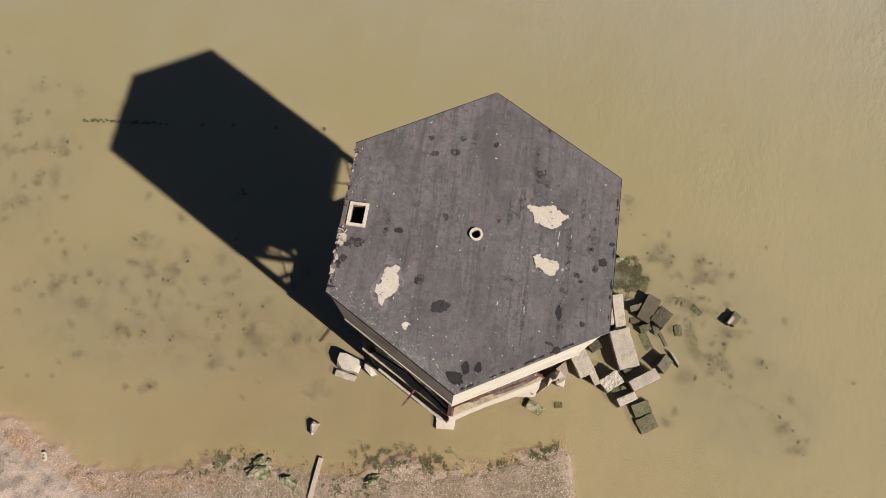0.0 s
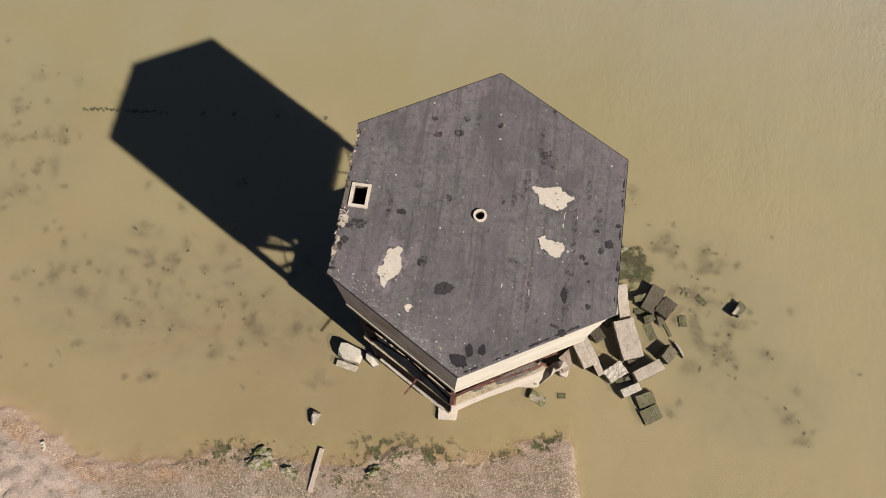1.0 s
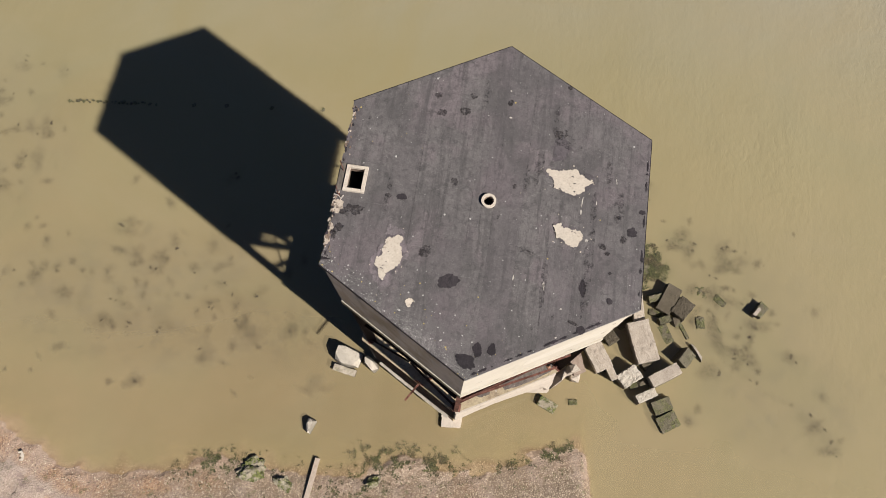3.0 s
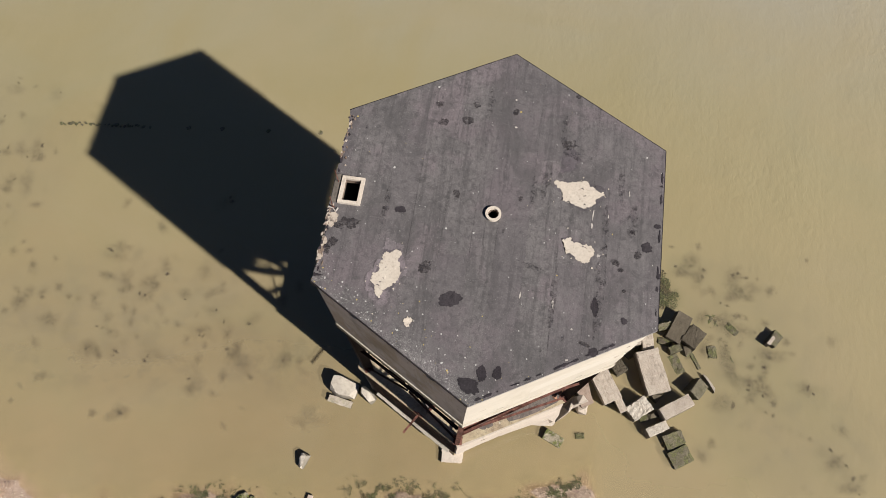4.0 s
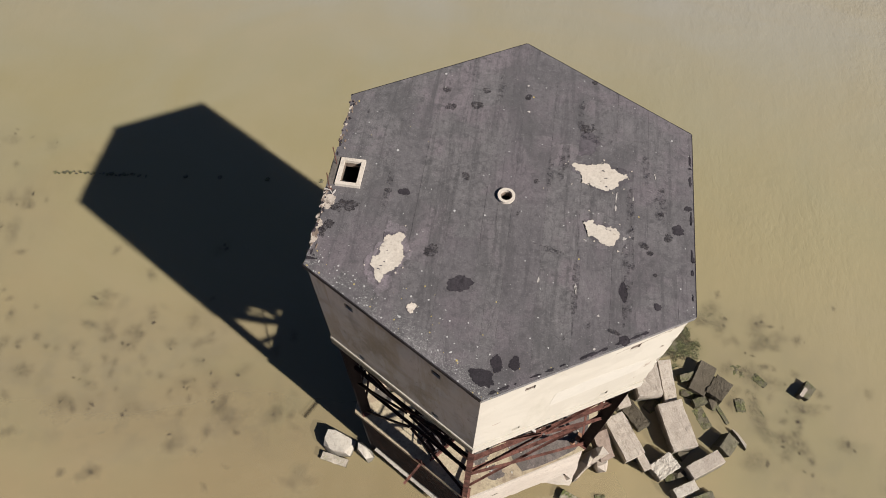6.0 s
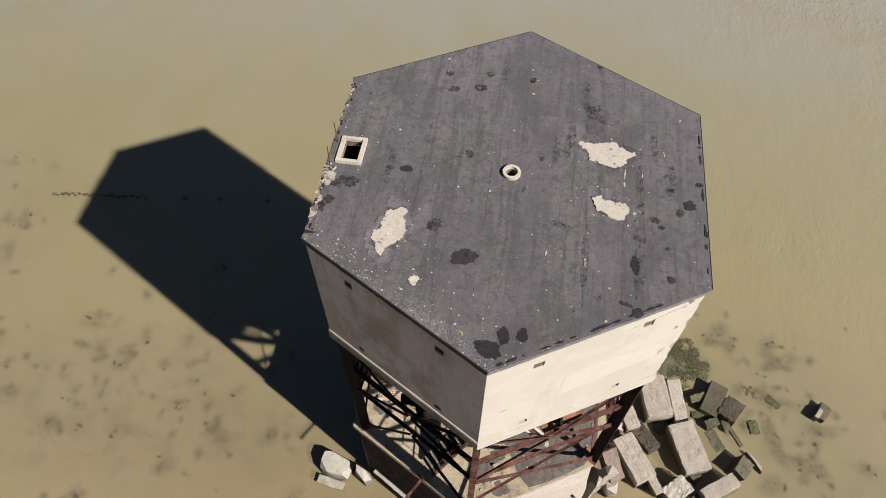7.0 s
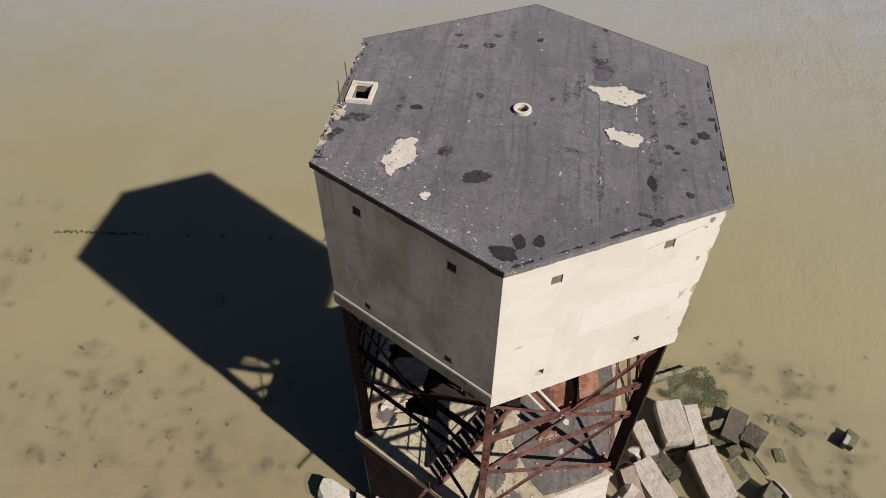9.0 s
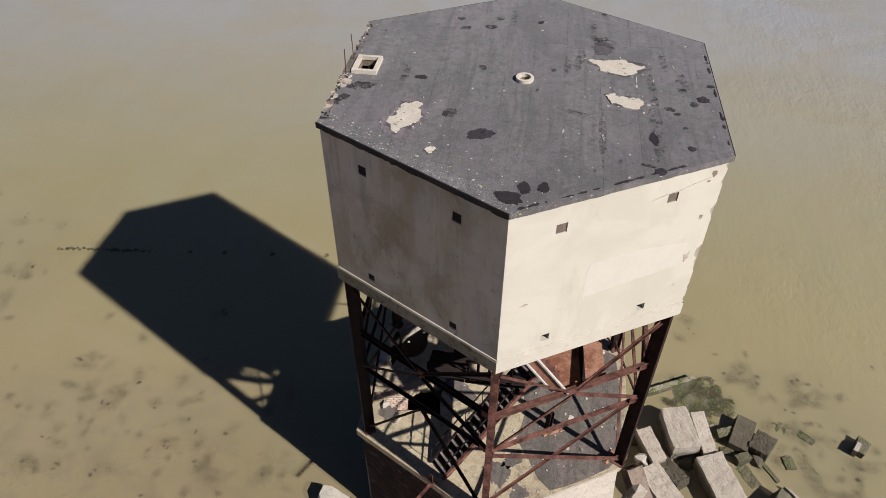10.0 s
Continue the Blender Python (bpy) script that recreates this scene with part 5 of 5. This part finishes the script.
fallen("concrete_slab", "sunken mossy concrete slab awash", 12.03, 1.15, 0.04, 1.15, 0.6, 0.4, -62, 8, 0, MOSSY, 0.1, 0.25)
fallen("rubble_stone", "thin weedy sunken stone", 13.07, 1.54, 0.06, 1.15, 0.22, 0.4, -58, 0, 0, MOSSY, 0.16, 0.3)
fallen("concrete_slab", "mossy upended concrete slab in the water", 13.05, -0.2, 0.65, 1.05, 0.72, 0.9, 55, 16, 8, MOSSY, 0.08, 0.2)
fallen("rubble_stone", "row of weedy broken stone fragments", 13.86, 0.26, 0.3, 1.1, 0.2, 0.5, -52, 0, 0, CONC, 0.2, 0.3)
fallen("concrete_block", "oblong fallen concrete block lying aslant", 11.92, -1.5, 0.8, 1.95, 0.68, 1.1, 34, -6, 0)
fallen("concrete_block", "rough broken pale concrete block", 9.85, -1.8, 0.75, 1.3, 0.86, 1.1, 40, 4, -5, CONC_PALE, 0.16, 0.25)
fallen("concrete_block", "short pale concrete block at the pile's edge", 10.92, -2.8, 0.5, 1.3, 0.52, 0.9, 31, 0, 5, CONC_PALE, 0.10, 0.2)
fallen("rubble_stone", "grey rubble wedged between fallen blocks", 10.6, -2.0, 0.35, 0.8, 0.4, 0.6, 20, 10, 0, CONC_DARK, 0.18, 0.3)
fallen("concrete_slab", "weed-grown flat concrete slab awash", 11.94, -3.2, 0.28, 1.15, 0.8, 0.6, 28, 4, 0, MOSSY, 0.06, 0.15)
fallen("concrete_slab", "grey-green flat concrete slab awash", 12.36, -4.05, 0.22, 1.2, 0.95, 0.6, 33, 5, -4, MOSSY, 0.07, 0.15)
fallen("concrete_block", "lone mossy concrete stump in open water", 17.6, 3.45, 0.36, 0.9, 0.6, 0.9, 55, 6, 0, MOSSY, 0.10, 0.25)
fallen("concrete_block", "broken pale step on the mossy stump", 17.35, 3.25, 0.48, 0.6, 0.2, 0.7, 55, 0, 0, CONC, 0.14, 0.25)
fallen("rubble_stone", "low weedy stone just awash", 14.07, 4.1, 0.0, 0.8, 0.55, 0.4, -71, 0, 0, MOSSY, 0.2, 0.35)
fallen("rubble_stone", "low weedy stone just awash", 15.23, 3.74, 0.03, 0.8, 0.42, 0.4, -40, 0, 0, MOSSY, 0.2, 0.35)
fallen("rubble_stone", "low weedy stone just awash", 14.08, 2.16, 0.06, 0.7, 0.5, 0.4, -80, 0, 0, MOSSY, 0.2, 0.35)
fallen("rubble_stone", "low weedy stone just awash", 15.25, 2.03, -0.02, 0.9, 0.42, 0.4, -70, 0, 0, MOSSY, 0.2, 0.35)
fallen("concrete_beam", "mossy concrete beam running out from the base", 8.8, 5.85, 0.32, 3.0, 0.30, 0.7, 27, 0, 0, SHOREROCK, 0.14, 0.35)
fallen("boulder", "broken white concrete boulder in the water", -6.85, -3.12, 0.72, 1.5, 1.0, 1.2, -12, -8, 4, CONC_PALE, 0.12, 0.35)
fallen("concrete_slab", "pinkish slab fragment at the boulder's foot", -6.95, -3.85, 0.22, 1.4, 0.4, 0.4, -10, 8, 0, CONC, 0.08, 0.25)
fallen("boulder", "pale block against the brick base", -5.42, -3.3, 0.8, 1.0, 0.5, 1.2, -35, 0, 5, CONC_PALE, 0.14, 0.3)
fallen("boulder", "small pale stone alone in the shallows", -8.36, -7.35, 0.42, 0.75, 0.5, 0.7, 74, 6, 0, CONC_PALE, 0.14, 0.35)
fallen("concrete_slab", "mossy green slab below the broken wall", 5.26, -4.1, 0.26, 1.1, 0.62, 0.5, -23, 6, 0, SHOREROCK, 0.08, 0.2)
fallen("rubble_stone", "flat weedy stone just awash", 6.75, -3.75, 0.05, 0.5, 0.3, 0.3, 10, 0, 0, MOSSY, 0.2, 0.3)
ring = [(-0.33, -0.36), (0.33, -0.36), (0.33, 0.36), (-0.33, 0.36)]
bore = [(-0.23, -0.26), (0.23, -0.26), (0.23, 0.26), (-0.23, 0.26)]
bm = plate(bmesh.new(), ring, [bore], -0.8, 0.8, pose(0, 0, 0, 0, 90, 0))
bmesh.ops.subdivide_edges(bm, edges=bm.edges[:], cuts=2, use_grid_fill=True)
for v in bm.verts:
    v.co += noise.noise_vector(v.co * 4.0) * 0.05
thing("concrete_beam", bm, BROWN, "broken hollow beam end leaning on the base", "concrete block", "fallen concrete blocks", at=pose(6.15, -1.75, 2.9, 0, 42, -58))
fallen("rubble_stone", "pale jagged fragment under a leaning beam", 6.55, -2.35, 2.0, 0.6, 0.55, 2.3, -80, 6, 10, CONC, 0.16, 0.35)
fallen("rubble_stone", "thin pale shard beside a leaning beam", 6.75, -1.75, 1.5, 0.3, 0.5, 1.9, -60, 8, 12, CONC, 0.16, 0.35)
fallen("rubble_stone", "grey rubble hanging below the deck", 5.45, -2.75, 3.2, 0.6, 0.5, 3.6, 40, 0, 8, CONC, 0.18, 0.35)
fallen("rubble_stone", "grey rubble hanging below the deck", 5.85, -2.35, 3.6, 0.75, 0.5, 4.0, 10, 0, 8, CONC, 0.18, 0.35)

rng = random.Random(17)
# dark stones added in the gaps, standing in for shade between the blocks
for x, y in ((9.35, 1.5), (8.05, 1.2), (10.85, -0.9), (6.9, 0.3), (12.5, 1.95), (10.2, -2.1), (8.2, -1.4), (7.1, 2.4), (11.3, 2.4)):
    fallen("rubble_stone", "dark rubble added to deepen the shade between fallen blocks", x, y, rng.uniform(0.08, 0.3), rng.uniform(0.5, 1.0), rng.uniform(0.35, 0.65), 0.6, rng.uniform(0, 180), rng.uniform(-10, 10), 0, CONC_DARK)
fallen("boulder", "moss-topped boulder at the waterline", -11.2, -10.3, 0.34, 1.7, 1.25, 0.75, 10, 0, 0, SHOREROCK, 0.32, 0.5)
fallen("boulder", "small mossy boulder on the shingle", -9.2, -10.7, 0.33, 1.15, 0.8, 0.65, -20, 0, 0, SHOREROCK, 0.32, 0.5)
fallen("boulder", "low weedy boulder on the shingle", -4.2, -9.9, 0.27, 1.0, 0.55, 0.5, 30, 0, 0, SHOREROCK, 0.32, 0.5)

# rubble on the deck
for k, (x, y, L, W, H, yaw, mtl) in enumerate(((-3.7, -0.62, 0.75, 0.3, 0.14, 10, "p"), (-4.4, -0.95, 0.6, 0.3, 0.16, 15, "p"), (-4.55, -1.6, 0.35, 0.3, 0.2, 40, "w"), (-3.95, -2.2, 0.4, 0.3, 0.16, 70, "g"),
                                               (-4.85, -1.2, 0.35, 0.25, 0.2, 20, "p"), (-4.95, 0.9, 0.7, 0.45, 0.25, 60, "w"), (-5.2, 0.4, 0.5, 0.3, 0.3, 0, "g"), (2.25, -1.85, 0.55, 0.35, 0.12, 30, "o"), (2.5, -1.75, 0.3, 0.25, 0.16, 0, "o"), (2.0, -2.05, 0.25, 0.2, 0.1, 50, "o"), (4.55, -2.55, 0.4, 0.3, 0.12, 70, "o"), (4.3, -2.9, 0.25, 0.2, 0.1, 20, "o"), (-2.0, -2.1, 0.25, 0.2, 0.12, 0, "g"))):
    thing("deck_rubble", hull((L, W, H), 50 + k, 14), {"p": BRICKY, "w": CONC_PALE, "g": CONC, "o": SCALE}[mtl], "broken masonry rubble lying on the tower's deck", "rubble", "rubble on the deck", at=pose(x, y, DECK_Z + H * 0.42, 0, 0, yaw))

# driftwood on the shore
bm = rock(bmesh.new(), (0.28, 2.6, 0.12), Matrix(), 3.3, 0.04, 4, 0.1)
thing("driftwood_plank", bm, WOOD, "bleached driftwood plank half on the shingle", "plank", at=pose(-7.66, -10.35, 0.16, -2, 0, -5))
bm = bmesh.new()
arc = [(0.55 * math.cos(t) - 0.55, 0.55 * math.sin(t)) for t in [-0.55 + 0.14 * i for i in range(9)]]
inner = [(x - 0.17 - 0.07 * math.sin(i * 1.9), y * 0.85) for i, (x, y) in enumerate(arc)]
plate(bm, arc + inner[::-1], [], 0.0, 0.03)
for v in bm.verts:
    v.co.z += 0.25 * v.co.x * v.co.x + 0.12 * v.co.y * v.co.y
thing("litter_scrap", bm, SCREED, "white plastic scrap washed onto the shingle", "litter", at=pose(-24.3, -11.35, 0.19, 0, 0, 25))

# ---- stakes of an old fence, mostly drowned ----
rng = random.Random(11)
for k in range(40):
    f = k / 35
    x = -28.8 + 5.6 * f + rng.uniform(-0.2, 0.2) if k < 36 else (-18.3, -15.15, -11.85, -20.5)[k - 36]
    y = 11.35 + 0.105 * (x + 28.8)
    h = rng.uniform(0.02, 0.14)
    size = rng.uniform(0.07, 0.17) if k < 36 else 0.22
    bm = rock(bmesh.new(), (size * 1.3, size, 0.6), Matrix(), k * 0.77, 0.2, 2, 0.3)
    thing("fence_stake", bm, MOSSY, "rotted weed-hung stake awash in the water", "stake", "row of drowned stakes", at=pose(x + rng.uniform(-0.1, 0.1), y + rng.uniform(-0.08, 0.08), h - 0.3, rng.uniform(-12, 12), rng.uniform(-12, 12), rng.uniform(0, 90)))


# ---- weed, shingle ----
def tuft(verts, faces, x, y, z, r, h, n, rng):
    for _ in range(n):
        a, d = rng.uniform(0, 6.283), r * math.sqrt(rng.random())
        px, py = x + d * math.cos(a), y + d * math.sin(a)
        b, l, w = rng.uniform(0, 6.283), rng.uniform(0.5, 1.0) * h, rng.uniform(0.25, 0.6) * h
        dx, dy = math.cos(b), math.sin(b)
        i = len(verts)
        verts += [(px - dy * w, py + dx * w, z), (px + dy * w, py - dx * w, z), (px + dx * l + dy * w * 0.5, py + dy * l - dx * w * 0.5, z + h * rng.uniform(0.1, 0.6)), (px + dx * l - dy * w * 0.5, py + dy * l + dx * w * 0.5, z + h * rng.uniform(0.1, 0.6))]
        faces.append((i, i + 1, i + 2, i + 3))


def stuff(name, verts, faces, mtl, label, category):
    me = bpy.data.meshes.new(name)
    me.from_pydata(verts, [], faces)
    me.materials.append(mtl)
    return tagged(new(name, me), label, category, kind="stuff")


rng = random.Random(21)
verts, faces = [], []
for _ in range(5200):
    cx, sx, dy, sy = rng.choice(((-13.6, 0.9, 0.45, 0.35), (-13.2, 1.4, 0.0, 0.4), (-2.0, 0.8, 0.7, 0.35), (-0.4, 0.5, 0.8, 0.35), (-4.4, 0.5, 1.3, 0.3), (-3.4, 1.4, 0.5, 0.6), (-3.4, 1.2, 1.5, 0.25), (-5.4, 1.0, -0.5, 0.4), (-6.0, 5.0, -0.5, 0.6), (6.2, 0.8, 0.1, 0.25), (4.4, 1.2, 0.2, 0.2)))
    x = rng.gauss(cx, sx)
    y = float(np.interp(x, SHORE_X, SHORE_Y)) + rng.gauss(dy, sy)
    if x < 7 and noise.noise(Vector((x * 1.5, y * 1.5, 4.0))) + 0.6 * noise.noise(Vector((x * 4, y * 4, 1.0))) > 0.06:
        tuft(verts, faces, x, y, max(ground_height(x, y), -0.012), 0.08, 0.06, 4, rng)
stuff("shore_weed", verts, faces, WEED, "green and black seaweed strewn along the waterline", "seaweed")

rng = random.Random(5)
verts, faces = [], []
for k in range(15000):
    x, y = rng.uniform(-30, 8.2), 0
    y = float(np.interp(x, SHORE_X, SHORE_Y)) + 0.3 - 4.5 * rng.random() ** 1.3
    z = ground_height(x, y)
    if z < 0.0 or (x < -19.5 and float(np.interp(x, SHORE_X, SHORE_Y)) - y > 1.1 and rng.random() < 0.9):
        continue
    r = 0.018 + 0.045 * rng.random() ** 3
    i = len(verts)
    for a in range(5):
        verts.append((x + r * math.cos(a * 1.257) * rng.uniform(0.7, 1.2), y + r * math.sin(a * 1.257) * rng.uniform(0.7, 1.2), z - 0.01))
    verts.append((x, y, z + r * 0.7))
    faces += [(i + a, i + (a + 1) % 5, i + 5) for a in range(5)]
PEBBLE = Mat("flint_shingle", 0.8)
isl = PEBBLE.t.nodes.new("ShaderNodeNewGeometry").outputs["Random Per Island"]
PEBBLE.colour(PEBBLE.mix(isl, (0.15, 0.105, 0.075), (0.56, 0.46, 0.355)))
stuff("shingle", verts, faces, PEBBLE.m, "loose flint shingle on the foreshore", "shingle")

rng = random.Random(8)
verts, faces, thickness = [], [], []
WEST = [(-21.4, 0.9), (-20.0, 0.9), (-22.1, -2.8), (-20.9, -3.1), (-18.5, -2.7), (-26.0, -0.1), (-25.1, 0.3), (-27.1, -1.1), (-21.6, -1.6), (-16.6, 3.0), (-14.6, -0.3), (-25.0, -1.7), (-33.0, 13.9), (-33.8, 10.6), (-33.0, 11.0), (-30.1, 8.9), (-29.4, 9.6), (-31.5, 9.0), (-31.6, 4.5), (-33.5, 8.3), (-16.5, 7.5), (-30.3, 6.9), (-22.7, 0.1), (-17.5, 0.9), (-15.3, -4.0), (-19.4, -6.3), (-8.6, -4.8), (-15.7, 0.5), (-19.2, 2.2), (-22.7, 3.0), (-13.8, -1.9), (-10.8, -2.2), (-13.1, -0.2), (-16.1, -1.1), (-30.2, 13.9), (-29.1, -0.8)]
EAST = [(10.7, 10.5), (10.5, 9.7), (12.1, 7.3), (13.3, 6.9), (15.2, 7.4), (15.1, 5.8), (15.8, 5.8), (16.4, 5.8), (17.5, 6.5), (14.9, 5.1), (13.9, 4.2), (15.2, 3.8), (15.1, 2.2), (14.9, 0.9), (17.0, 0.0), (17.3, -0.8), (16.1, 0.3), (19.7, 0.7), (20.6, -2.8), (21.5, -3.4), (22.1, -4.1), (13.8, -3.7), (17.1, 2.1), (15.1, -1.1)]
LOOSE = [(rng.gauss(cx, sx), rng.gauss(cy, sy)) for cx, cy, sx, sy, n in ((-22, -1.0, 5, 2.4, 60), (-32, 9, 2.5, 4, 36), (-15, 0, 3, 2, 30), (15.5, 4, 2.4, 2.6, 60), (-20, -6, 5, 1, 8), (20, 0, 3, 3, 8)) for _ in range(n)]


def mat_of_weed(x, y, r, z, rng, dense, n=14):
    """A flat, fraying mat of drowned weed; u runs from its middle to its rim, v is how dense it grows."""
    thickness.extend([dense] * (n + 1))
    i, turn, long = len(verts), rng.uniform(0, 6.28), rng.uniform(1.0, 2.0)
    ca, sa = math.cos(turn), math.sin(turn)
    verts.append((x, y, z))
    for a in range(n):
        t = a * 6.2832 / n
        q = r * rng.uniform(0.75, 1.2)
        p, v = q * long * math.cos(t), q * math.sin(t)
        verts.append((x + ca * p - sa * v, y + sa * p + ca * v, z))
    faces.extend((i, i + 1 + a, i + 1 + (a + 1) % n) for a in range(n))


level, grown = 0, []
for k, (x, y) in enumerate(WEST + EAST + LOOSE):
    big = k < len(WEST + EAST)
    r = rng.uniform(0.4, 0.8) if big else rng.uniform(0.15, 0.35)
    # wide haloes low down, soft cores near the surface, a few dark heads on it
    spots = [(x, y, r, -0.05, 0.9)] + [(x + rng.gauss(0, r), y + rng.gauss(0, r * 0.7), r * rng.uniform(0.5, 1.0), -0.05, 0.9) for _ in range(rng.randrange(0, 2) if big else 0)]
    if big:
        spots += [(x + rng.gauss(0, 0.4), y + rng.gauss(0, 0.3), rng.uniform(0.35, 0.75), 0.004, rng.uniform(0.15, 0.34) + (0.12 if x > 0 else 0.0)) for _ in range(rng.randrange(1, 3))]
        if rng.random() < 0.75:
            spots += [(x + rng.gauss(0, 0.25), y + rng.gauss(0, 0.2), rng.uniform(0.09, 0.18), 0.014, rng.uniform(0.4, 0.8)) for _ in range(rng.randrange(1, 3))]
    elif rng.random() < 0.6:
        spots.append((x, y, rng.uniform(0.15, 0.5), 0.004, rng.uniform(0.14, 0.32) + (0.1 if x > 0 else 0.0)))
    for px, py, pr, z, dense in spots:
        if any((px - qx) ** 2 + (py - qy) ** 2 < (0.55 * (pr + qr)) ** 2 and qz == z for qx, qy, qr, qz in grown):
            continue
        grown.append((px, py, pr, z))
        level = (level + 1) % 30
        mat_of_weed(px, py, pr, max(z, ground_height(px, py) + 0.012) + 0.0003 * level, rng, dense)
me = stuff("drowned_weed", verts, faces, WEED_DARK, "dark clumps of weed drowned in the shallows", "seaweed").data
layer = me.uv_layers.new(name="rim")
for loop in me.loops:
    layer.data[loop.index].uv = (0.0 if loop.vertex_index % 15 == 0 else 1.0, thickness[loop.vertex_index])

rng = random.Random(13)
verts, faces = [], []


def mound_edge(a):
    return 1 + 0.35 * noise.noise(Vector((math.cos(a) * 1.4, math.sin(a) * 1.4, 5.0))) + 0.15 * noise.noise(Vector((math.cos(a) * 4, math.sin(a) * 4, 1.0)))


for _ in range(4200):
    a, d = rng.uniform(0, 6.283), math.sqrt(rng.random())
    x, y = 10.0 + 2.3 * d * math.cos(a) * mound_edge(a), 5.3 + 1.5 * d * math.sin(a) * mound_edge(a)
    if noise.noise(Vector((x * 1.3, y * 1.3, 2))) + 0.5 * noise.noise(Vector((x * 4, y * 4, 7))) + 0.3 * (x - 10.0) > -0.05:
        tuft(verts, faces, x, y, -0.03 + 0.09 * (1 - d * d) + 0.06 * noise.noise(Vector((x * 2, y * 2, 0))), 0.06, 0.04, 4, rng)
bm = bmesh.new()
mound = []
for j in range(9):
    for i in range(20):
        a, d = i * 6.2832 / 20, j / 8
        x, y = 9.9 + 2.5 * d * math.cos(a) * mound_edge(a), 5.3 + 1.7 * d * math.sin(a) * mound_edge(a)
        mound.append(bm.verts.new((x, y, 0.09 * (1 - d * d) - 0.12 * d + 0.06 * noise.noise(Vector((x * 2, y * 2, 0))))))
for j in range(8):
    for i in range(20):
        k = (i + 1) % 20
        if j == 0:
            continue
        bm.faces.new((mound[j * 20 + i], mound[j * 20 + k], mound[(j + 1) * 20 + k], mound[(j + 1) * 20 + i]))
bm.faces.new([mound[20 + i] for i in range(20)])
thing("mossy_mound", bm, MOSSY, "low mound of rubble grown over with weed", "mound")
stuff("mound_weed", verts, faces, WEED, "dense green weed on the rubble mound", "seaweed")
